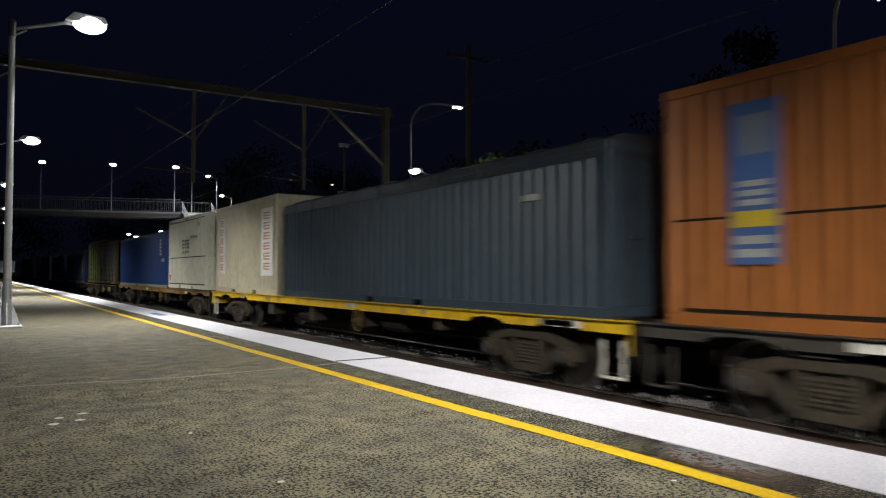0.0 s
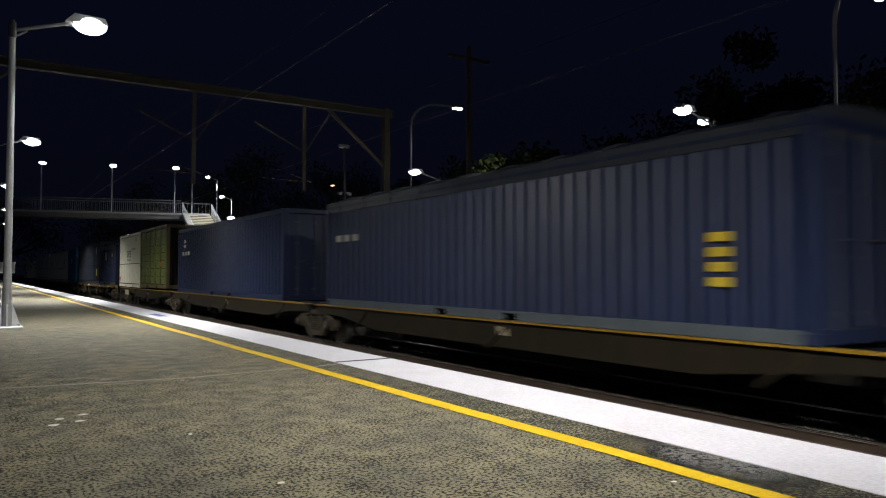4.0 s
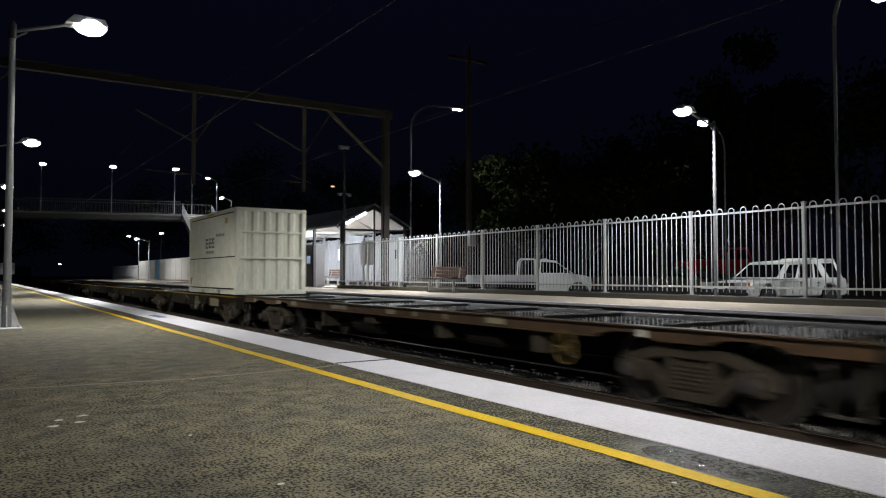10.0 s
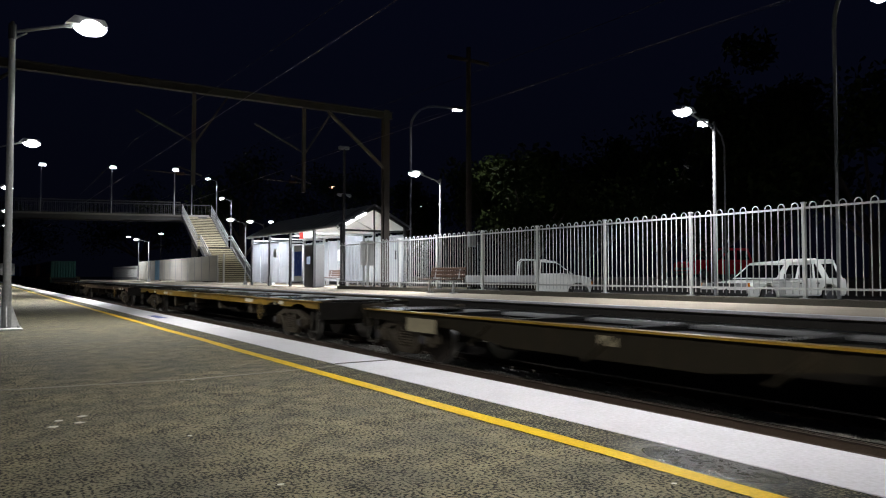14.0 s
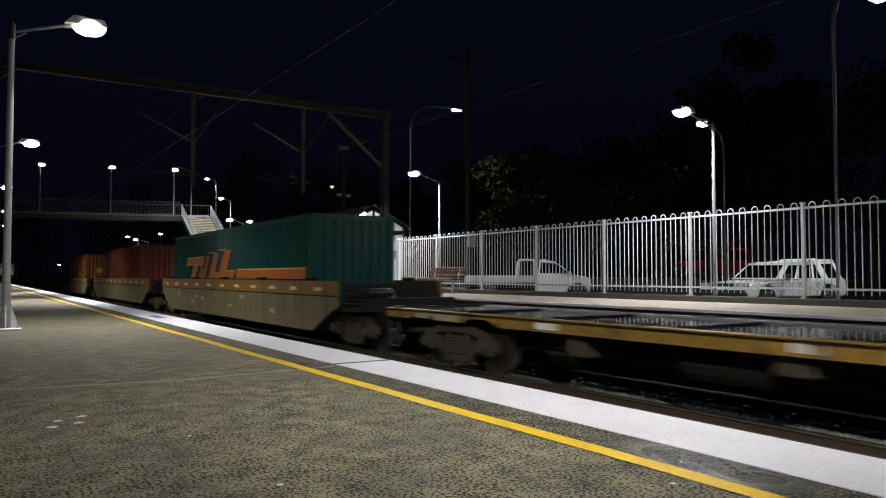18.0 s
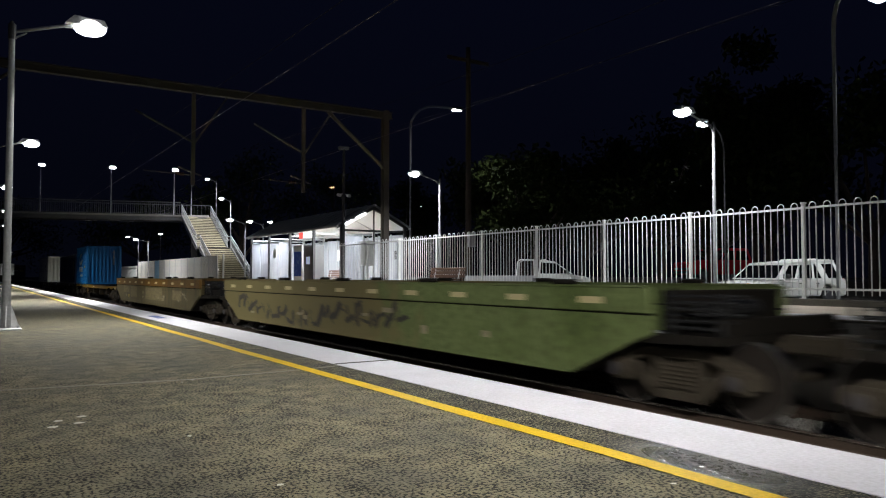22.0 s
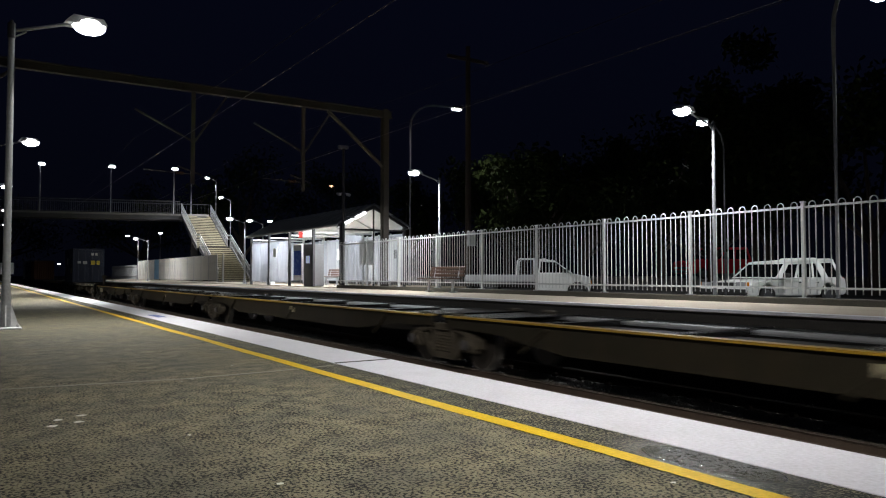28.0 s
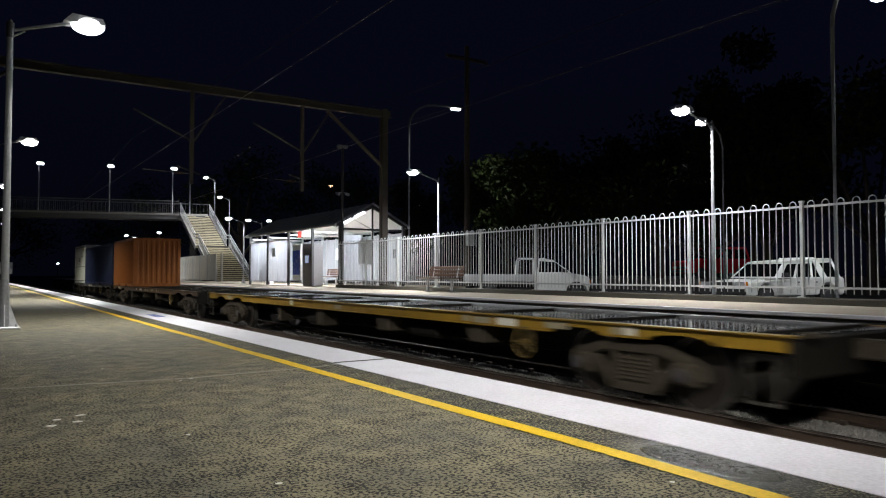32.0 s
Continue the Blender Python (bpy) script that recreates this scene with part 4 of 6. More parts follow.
def car(name, label, x, y, paint, upper_line, cabin, width, wheels, turn=90.0, z=CARPARK, posts=(.4, .72), rails=False, tail=None):
    """A parked car: body with wheel arches, painted cabin with separate panes, wheels, lights. Local x runs along the car, nose at +x."""
    t = thing(name, label, "car", pose(x, y, z, 0, 0, turn), "parked cars")
    bm = bmesh.new()
    prism(bm, arched(upper_line, wheels, .33), -width / 2, width / 2, "y")
    part("body", rounded(bm, .035, 2), paint, t, smooth=True)
    (la, lz), (lb, _), (ua, uz), (ub, uf) = cabin[0] + cabin[1]
    wl, wu = width / 2 - .05, width / 2 - .2

    def shell(f, g, s):
        """A point on the cabin's side: f along it from the tail, g up it."""
        return Vector(((la + (lb - la) * f) * (1 - g) + (ua + (ub - ua) * f) * g, s * (wl + (wu - wl) * g), lz + (uz + (uf - uz) * f - lz) * g))
    bm = bmesh.new()
    v = {(f, g, s): bm.verts.new(shell(f, g, s)) for f in (0, 1) for g in (0, 1) for s in (-1, 1)}
    for q in (((0, 0, -1), (1, 0, -1), (1, 1, -1), (0, 1, -1)), ((0, 0, 1), (0, 1, 1), (1, 1, 1), (1, 0, 1)), ((0, 0, -1), (0, 1, -1), (0, 1, 1), (0, 0, 1)),
              ((1, 0, -1), (1, 0, 1), (1, 1, 1), (1, 1, -1)), ((0, 1, -1), (1, 1, -1), (1, 1, 1), (0, 1, 1))):
        bm.faces.new([v[k] for k in q])
    bmesh.ops.recalc_face_normals(bm, faces=bm.faces[:])
    part("cabin", bm, paint, t)

    def pane(nm, corners, out):
        bm = bmesh.new()
        bm.faces.new([bm.verts.new(c + Vector(out) * .006) for c in corners])
        bmesh.ops.solidify(bm, geom=bm.faces[:], thickness=.004)
        part(nm, bm, CAR_GLASS, t, "dark window glass")
    for s in (-1, 1):
        cuts = [.04, *posts, .96]
        for f0, f1 in zip(cuts, cuts[1:]):
            pane("side_window", [shell(f0 + .02, .06, s), shell(f1 - .02, .06, s), shell(f1 - .02, .86, s), shell(f0 + .02, .86, s)], (0, s, .2))
    for nm, f, e in (("rear_window", 0, -1), ("windscreen", 1, 1)):
        p = [shell(f, .08, -.9), shell(f, .08, .9), shell(f, .9, .9), shell(f, .9, -.9)]
        pane(nm, p, (e, 0, .4))
    bm = bmesh.new()
    prism(bm, [(ua - .03, uz - .02), (ub + .03, uf - .02), (ub + .02, uf + .015), (ub - .25, uf + .045), (ua + .2, uz + .05), (ua - .02, uz + .02)], -wu - .02, wu + .02, "y")
    part("roof", rounded(bm, .018, 2), paint, t, smooth=True)
    nose, tail = max(p[0] for p in upper_line), min(p[0] for p in upper_line) if tail is None else tail
    for s in (-1, 1):
        if rails:
            bm = bmesh.new()
            bent_tube(bm, [(ua + .1, s * (wu - .08), uz + .04), (ua + .2, s * (wu - .08), uz + .1), (ub - .2, s * (wu - .08), uz + .1), (ub - .1, s * (wu - .08), uz + .04)], .016, 6)
            part("roof_rail", bm, TYRE, t)
        bm = rounded(boxes((lb - .3, lb - .16, s * (wl + .03), s * (wl + .19), lz + .02, lz + .15)), .02)
        part("door_mirror", bm, TYRE, t)
        for f in posts:
            bm = boxes((la + (lb - la) * f - .17, la + (lb - la) * f - .05, s * (width / 2 + .004) - .008, s * (width / 2 + .004) + .008, lz - .13, lz - .1))
            part("door_handle", bm, TYRE, t)
        for wx in wheels:
            bm = bmesh.new()
            tube(bm, (wx, s * (width / 2 - .22), .31), (wx, s * (width / 2 - .02), .31), .31, n=20)
            w = part("wheel", bm, TYRE, t)
            bm = bmesh.new()
            tube(bm, (wx, s * (width / 2 - .025), .31), (wx, s * (width / 2 + .002), .31), .19, .17, n=16)
            part("rim", bm, DARK_STEEL, w, "grey steel rim")
        part("headlight", rounded(boxes((nose - .09, nose + .012, s * .6 - .17, s * .6 + .17, .58, .72)), .02), HEADLAMP, t, "clear headlamp glass")
        part("indicator", rounded(boxes((nose - .1, nose + .01, s * .79 - .025, s * .79 + .025, .58, .72)), .01), ORANGE_LENS, t, "amber lens")
        part("tail_light", rounded(boxes((tail - .015, tail + .06, s * .68 - .08, s * .68 + .08, .62, .85)), .02), RED_LENS, t, "red lens")
    part("bumper", rounded(boxes((nose - .05, nose + .07, -width / 2 + .03, width / 2 - .03, .36, .53)), .03), TYRE, t)
    part("bumper", rounded(boxes((tail - .07, tail + .05, -width / 2 + .03, width / 2 - .03, .36, .53)), .03), TYRE, t)
    part("grille", boxes((nose - .03, nose + .014, -.4, .4, .57, .71)), TYRE, t)
    return t


RED_LENS = material("red_tail_lens", (.4, .01, .01), .2, bump=0)
ORANGE_LENS = material("amber_lens", (.6, .2, .01), .2, bump=0)
HEADLAMP = material("headlamp_glass", (.7, .72, .75), .12, .6, amount=.1, bump=0)
WHITE_CAR = material("white_car_paint", (0.75, 0.76, 0.74), .3, amount=.12, bump=0, gloss=.6)
RED_CAR = material("red_car_paint", (0.35, 0.012, 0.02), .25, amount=.15, bump=0, gloss=.7)
estate_line = [(2.12, .46), (2.1, .6), (1.9, .7), (.95, .78), (-2.06, .84), (-2.1, .5)]
estate = car("parked_estate_car", "white estate car with black windows parked behind the fence", 19.7, 12.35, WHITE_CAR, estate_line, (((-1.98, .82), (.86, .77)), ((-1.78, 1.36), (.3, 1.27))), 1.68, (-1.3, 1.3), 174, posts=(.47, .74))
for s_ in (-1, 1):
    bm = bmesh.new()
    prism(bm, [(-1.32, .82), (-1.02, .82), (-.86, 1.34), (-1.1, 1.34)], -.015, .015, "y")
    bm.transform(pose(0, s_ * .722, 1.08, s_ * 15.5) @ pose(0, 0, -1.08))
    part("rear_pillar", bm, WHITE_CAR, estate, "broad white raked pillar")
bm = bmesh.new()
prism(bm, [(-1.25, 1.39), (-.85, 1.375), (-.92, 1.42), (-1.18, 1.43)], -.5, .5, "y")
part("roof_hump", rounded(bm, .02), WHITE_CAR, estate)
pickup_line = [(2.14, .6), (2.1, .82), (1.9, .9), (1.5, .96), (.26, .98), (.22, .5)]
pickup = car("parked_pickup", "white pickup truck with a tray parked behind the fence", 17.2, 20.35, WHITE_CAR, pickup_line, (((.27, .97), (1.5, .95)), ((.34, 1.47), (.86, 1.42))), 1.66, (1.66,), -42, posts=(), tail=-2.2)
part("tray", rounded(boxes((-2.3, .16, -.8, .8, .66, .71)), .01), GALV, pickup, "galvanised steel tray floor")
for row_ in ((-2.3, .16, -.83, -.79, .68, .93), (-2.3, .16, .79, .83, .68, .93), (-2.33, -2.29, -.83, .83, .68, .93)):
    part("drop_side", rounded(boxes(row_), .01), GALV, pickup, "galvanised drop side")
part("chassis", boxes((-2.2, .3, -.42, -.34, .45, .66), (-2.2, .3, .34, .42, .45, .66)), UNDERFRAME, pickup)
for s_ in (-1, 1):
    bm = bmesh.new()
    tube(bm, (-1.45, s_ * .58, .31), (-1.45, s_ * .8, .31), .31, n=20)
    w_ = part("wheel", bm, TYRE, pickup)
    bm = bmesh.new()
    tube(bm, (-1.45, s_ * .79, .31), (-1.45, s_ * .805, .31), .19, .17, n=16)
    part("rim", bm, DARK_STEEL, w_, "grey steel rim")
    bm = bmesh.new()
    bent_tube(bm, [(-.5, s_ * .72, .7), (-.46, s_ * .7, 1.42), (-.36, s_ * .7, 1.5), (.12, s_ * .7, 1.5), (.14, s_ * .72, .7)], .028, 6)
    tube(bm, (-.36, s_ * .7, 1.5), (-.36, 0, 1.5), .025, n=6)
    tube(bm, (.12, s_ * .7, 1.5), (.12, 0, 1.5), .025, n=6)
    part("ladder_rack", bm, WHITE_CAR, pickup, "white tube rack behind the cab")
tall_line = [(2.1, .5), (2.1, .95), (1.9, 1.08), (.9, 1.14), (-2.06, 1.14), (-2.1, .55)]
car("parked_off_roader", "red four-wheel drive parked on the street behind", 36.2, 26.5, RED_CAR, tall_line, (((-2.0, 1.12), (.95, 1.1)), ((-1.85, 1.8), (.25, 1.8))), 1.8, (-1.3, 1.3), 164, STREET)
# ---- the freight train ----
MOVERS = []          # thing, place along the track at the start


def mover(name, label, category, q, z, group):
    t = thing(name, label, category, (TRACK, q, RAIL + z), group)
    MOVERS.append((t, q, z))
    return t


CACHE = {}


def shared(key, make, mat, smooth=False):
    """Meshes that alike parts share."""
    k = (key, mat.name)
    if k not in CACHE:
        CACHE[k] = mesh_of(key.split("|")[0], make(), mat, smooth)
    return CACHE[k]


def disc(x0, x1, r, n=22):
    bm = bmesh.new()
    tube(bm, (x0, 0, 0), (x1, 0, 0), r, n=n)
    return bm


CAP_MAT = material("worn_bearing_cap", (0.06, 0.055, 0.06), .5, .2, grain=30, amount=.4)


def bogie(parent, y):
    """Two wheelsets in cast side frames with springs and a bolster."""
    def bolster():
        return rounded(boxes((-1.0, 1.0, -.2, .2, .42, .72), (-.3, .3, -.3, .3, .72, .82), (-.7, .7, -1.0, -.9, .4, .5), (-.7, .7, .9, 1.0, .4, .5)), .02)
    b = part("bogie", shared("bolster", bolster, BOGIE_MAT), None, parent, "dusty cast steel bogie", at=(0, y, 0))

    def frame_side():
        bm = bmesh.new()
        for out in ([(-1.16, .4), (-1.16, .56), (-.95, .66), (-.5, .8), (.5, .8), (.95, .66), (1.16, .56), (1.16, .4), (1.02, .4), (1.0, .5), (.8, .56), (.45, .67), (-.45, .67), (-.8, .56), (-1.0, .5), (-1.02, .4)],
                    [(-.82, .57), (-.66, .6), (-.3, .3), (-.3, .16), (-.42, .18)], [(.82, .57), (.66, .6), (.3, .3), (.3, .16), (.42, .18)],
                    [(-.4, .15), (.4, .15), (.36, .27), (-.36, .27)], [(-.36, .25), (-.27, .25), (-.27, .68), (-.36, .68)], [(.36, .25), (.27, .25), (.27, .68), (.36, .68)]):
            prism(bm, out, -.075, .075, "x")
        return rounded(bm, .012)

    def spring():
        bm = bmesh.new()
        rings = []
        for k in range(13):
            r = .075 if k % 2 else .052
            rings.append([bm.verts.new((r * math.cos(j * math.pi / 4), r * math.sin(j * math.pi / 4), .28 + k * .027)) for j in range(8)])
        for a, c in zip(rings, rings[1:]):
            for j in range(8):
                bm.faces.new((a[j], a[(j + 1) % 8], c[(j + 1) % 8], c[j]))
        return bm

    def box_():
        bm = rounded(boxes((-.1, .1, -.16, .16, -.15, .14)), .03)
        tube(bm, (-.1, 0, 0), (-.16, 0, 0), .11, .09, 12)
        return bm
    for s in (-1, 1):
        f = part("side_frame", shared("side_frame", frame_side, BOGIE_MAT), None, b, at=pose(s * 1.0, 0, 0))
        if s < 0:
            for yy in (-.18, 0, .18):
                part("spring", shared("spring", spring, BOGIE_MAT), None, b, at=pose(-1.0, yy, 0))
        for yy in (-.9, .9):
            part("wheel", shared("wheel", lambda: disc(-.065, .065, .44, 26), WHEEL_MAT, True), None, b, at=pose(s * .76, yy, .46))
            part("wheel_tread", shared("wheel_tread", lambda: disc(-.06, .06, .464, 26), WHEEL_TREAD, True), None, b, at=pose(s * .745, yy, .46))
            part("axle_box", shared("axle_box", box_, BOGIE_MAT), None, b, at=pose(s * 1.02, yy, .47, 0, 0, 0 if s < 0 else 180))
            part("bearing_cap", shared("bearing_cap", lambda: disc(-.03, .03, .085, 14), CAP_MAT), None, b, at=pose(s * 1.19, yy, .47))
    for yy in (-.9, .9):
        part("axle", shared("axle", lambda: disc(-.75, .75, .08, 10), WHEEL_MAT), None, b, at=pose(0, yy, .46))


def spoked_wheel():
    bm = bmesh.new()
    pts = [(0, .24 * math.cos(a), .24 * math.sin(a)) for a in [i * 2 * math.pi / 18 for i in range(19)]]
    bent_tube(bm, pts, .014, 6)
    for i in range(5):
        a = i * 2 * math.pi / 5
        tube(bm, (0, 0, 0), (0, .24 * math.cos(a), .24 * math.sin(a)), .013, n=6)
    tube(bm, (-.05, 0, 0), (.16, 0, 0), .05, n=8)
    return bm


CREAM_PLATE = material("cream_data_plate", (0.3, 0.26, 0.17), .6, grain=20, stain=5, amount=.5)
REFLECTOR = material("cream_reflector_strip", (0.55, 0.47, 0.26), .4, amount=.3)
PALE_PLATE = material("pale_reflector", (0.7, 0.68, 0.6), .4, amount=.2)
WET_DECK = material("wet_dark_deck", (0.014, 0.014, 0.015), .1, 0, grain=8, stain=2, amount=.5, bump=.12)
SILLS = {
    "yellow": material("yellow_sill_paint", (0.72, 0.46, 0.01), .5, second=(.3, .18, .02), grain=20, stain=2, amount=.55, streak=1),
    "amber": material("grimy_amber_sill", (.13, .085, .02), .55, second=(.06, .035, .02), grain=20, stain=2, amount=.65, streak=1),
    "flange": material("amber_flange_paint", (.26, .15, .01), .5, second=(.1, .055, .01), grain=20, stain=2, amount=.5, streak=1),
    "patchy": material("patchy_ochre_sill", (.24, .14, .02), .55, second=(.04, .028, .02), grain=9, stain=1.6, amount=.9),
    "rust": material("rusty_brown_sill", (.075, .042, .018), .6, second=(.03, .02, .015), grain=20, stain=2, amount=.7, streak=1),
    "grey": material("dirty_grey_sill", (.05, .045, .037), .6, second=(.024, .02, .016), grain=20, stain=2, amount=.6, streak=1)}


def flat_wagon(b0, b1, deck, sill, seed, empty, brake=0):
    """A container flat wagon: side sills, glossy deck plates, cross bearers, fishbelly centre sill, two bogies, brake gear."""
    rng = random.Random(seed)
    over = 2.35
    half, mid = (b1 - b0) / 2 + over, (b0 + b1) / 2
    words = {"yellow": "bright yellow", "amber": "grimy amber", "rust": "rusty brown", "patchy": "patchy ochre", "flange": "amber yellow", "grey": "dirty grey"}[sill]
    t = mover("flat_wagon", ("empty " if empty else "loaded ") + "container flat wagon with " + words + " side sills", "railway wagon", mid, 0, "wagons of the freight train")
    m = SILLS[sill]
    key = "%.2f|%.2f" % (half, deck)
    for s in (-1, 1):
        part("side_sill", shared("side_sill|%s|%d" % (key, s), lambda: beam_y(s * 1.2, half, deck), m), None, t)
    part("centre_sill", shared("centre_sill|" + key, lambda: fish(half, deck), UNDERFRAME), None, t)
    k = 9
    for i in range(k + 1):
        yy = -half + .1 + i * (2 * half - .2) / k
        part("cross_bearer", shared("cross_bearer|%.2f" % deck, lambda: boxes((-1.17, 1.17, -.06, .06, deck - .24, deck - .03)), UNDERFRAME), None, t, at=(0, yy, 0))
    for i in range(5):
        a = -half + .04 + i * (2 * half - .08) / 5
        part("deck_plate", shared("deck_plate|" + key, lambda: boxes((-1.11, 1.11, 0, (2 * half - .08) / 5 - .05, deck - .03, deck - .008)), WET_DECK), None, t, "wet dark deck plate", at=(0, a, 0))
    for i in range(9):
        a = -half + .4 + i * (2 * half - .8) / 8
        part("deck_stiffener", shared("deck_stiffener|%.2f" % deck, lambda: boxes((-1.1, 1.1, -.05, .05, deck - .008, deck + .02)), UNDERFRAME), None, t, at=(0, a, 0))
    for s in (-1, 1):
        for i in range(3 if half < 10.5 else 4):
            for e in (-1, 1):
                n_ = 3 if half < 10.5 else 4
                c = -half + (i + .5) * (2 * half / n_) + e * 2.9
                part("twistlock", shared("twistlock|%.2f" % deck, lambda: rounded(boxes((-.1, .1, -.1, .1, deck - .02, deck + .035)), .02), BOGIE_MAT), None, t, at=(s * 1.1, c, 0))
    for e in (-1, 1):
        part("headstock", shared("headstock|%.2f|%d" % (deck, e), lambda: boxes((-1.25, 1.25, -.06, .06, deck - .45, deck - .03)), m if sill == "yellow" else UNDERFRAME), None, t, at=(0, e * (half + .03), 0))
        part("coupler", shared("coupler", lambda: rounded(boxes((-.12, .12, -.45, .45, .75, .98), (-.2, .2, .25, .45, .7, 1.02)), .03), BOGIE_MAT), None, t, at=pose(0, e * (half + .35), 0, 0, 0, 0 if e > 0 else 180))
        for s in (-1, 1):
            part("step", shared("step", lambda: boxes((-.015, .015, -.2, -.17, .3, .8), (-.015, .015, .17, .2, .3, .8), (-.03, .03, -.2, .2, .28, .31)), PALE_PLATE if sill == "yellow" else SILLS["grey"]), None, t, at=(s * 1.22, e * (half - .35), 0))
    for yy in (b0 - mid, b1 - mid):
        bogie(t, yy)
    part("brake_cylinder", shared("brake_cylinder", lambda: cyl_y(-.45, .45, .17), UNDERFRAME), None, t, at=(-.75, -half * .28, .62))
    part("air_reservoir", shared("air_reservoir", lambda: cyl_y(-.55, .55, .21), UNDERFRAME), None, t, at=(-.7, half * .2, .58))
    part("brake_rod", shared("brake_rod|" + key, lambda: rod_y(-half * .6, half * .6, .025), UNDERFRAME), None, t, at=(-.5, 0, .5))
    hy = (brake if brake else b0 + 2.0) - mid
    part("hand_brake_wheel", shared("hand_brake_wheel", spoked_wheel, SILLS["grey" if b0 in (142.8, 564.0) else "amber"]), None, t, "spoked hand brake wheel", at=(-1.26, hy, .66))
    part("brake_bracket", shared("brake_bracket", lambda: boxes((-.03, .03, -.08, .08, 0, .5)), UNDERFRAME), None, t, at=(-1.12, hy, .5))
    if empty:
        for i in range(int((2 * half - 1) / .26)):
            part("walkway_rib", shared("walkway_rib|%.2f" % (deck + .06), lambda: boxes((.62, .98, -.04, .04, deck - .008, deck + .025)), GALV), None, t, at=(0, -half + .5 + i * .26, 0))
    for i in range(4):
        yy, w, h = (-half * .5 + i * half * .3) + rng.uniform(-.3, .3), rng.uniform(.12, .5), rng.uniform(.2, .45)
        part("equipment_box", rounded(boxes((-1.12, -.7, yy, yy + w, deck - .21 - h, deck - .2)), .02), BOGIE_MAT, t)
    for i in range(9):
        w, yy = rng.choice((.12, .2, .35, .5, .8)), rng.uniform(-half + .5, half - 1)
        part("data_plate", boxes((-1.2245, -1.2205, yy, yy + w, deck - .18 + rng.uniform(.0, .03), deck - rng.uniform(.04, .07))), CREAM_PLATE if rng.random() < .6 else PALE_PLATE, t)
    return t


def cyl_y(a, b, r):
    bm = bmesh.new()
    tube(bm, (0, a, 0), (0, b, 0), r, n=14)
    tube(bm, (0, a - .05, 0), (0, a, 0), r * .6, r, 14)
    tube(bm, (0, b, 0), (0, b + .05, 0), r, r * .6, 14)
    return bm


def rod_y(a, b, r):
    bm = bmesh.new()
    tube(bm, (0, a, 0), (0, b, 0), r, n=8)
    return bm


def beam_y(x, half, deck):
    """A side sill: web with scallops over the wheels, flanges at its top and foot."""
    bm = bmesh.new()
    foot = [(-half, deck - .19)]
    for c in (-half + 1.45, -half + 3.25, half - 3.25, half - 1.45):
        foot += [(c + .5 * math.cos(math.pi * (1 - i / 8)), deck - .19 + .09 * math.sin(math.pi * i / 8)) for i in range(9)]
    prism(bm, foot + [(half, deck - .19), (half, deck - .02), (-half, deck - .02)], x - .02, x + .02, "x")
    box(bm, x - .09, x + .09, -half, half, deck - .02, deck - .004)
    box(bm, x - .05, x + .05, -half + 3.8, half - 3.8, deck - .205, deck - .19)
    return bm


def fish(half, deck):
    bm = bmesh.new()
    for s in (-.32, .32):
        prism(bm, [(-half, deck - .04), (half, deck - .04), (half, deck - .32), (half - 3.6, deck - .34), (half - 5.2, deck - .68), (-half + 5.2, deck - .68), (-half + 3.6, deck - .34), (-half, deck - .32)], s - .02, s + .02, "x")
    return bm


SKEL = material("dull_olive_grey_plate", (.016, .013, .008), .6, second=(.028, .02, .011), grain=16, stain=1.5, amount=.6, streak=1, gloss=.15)


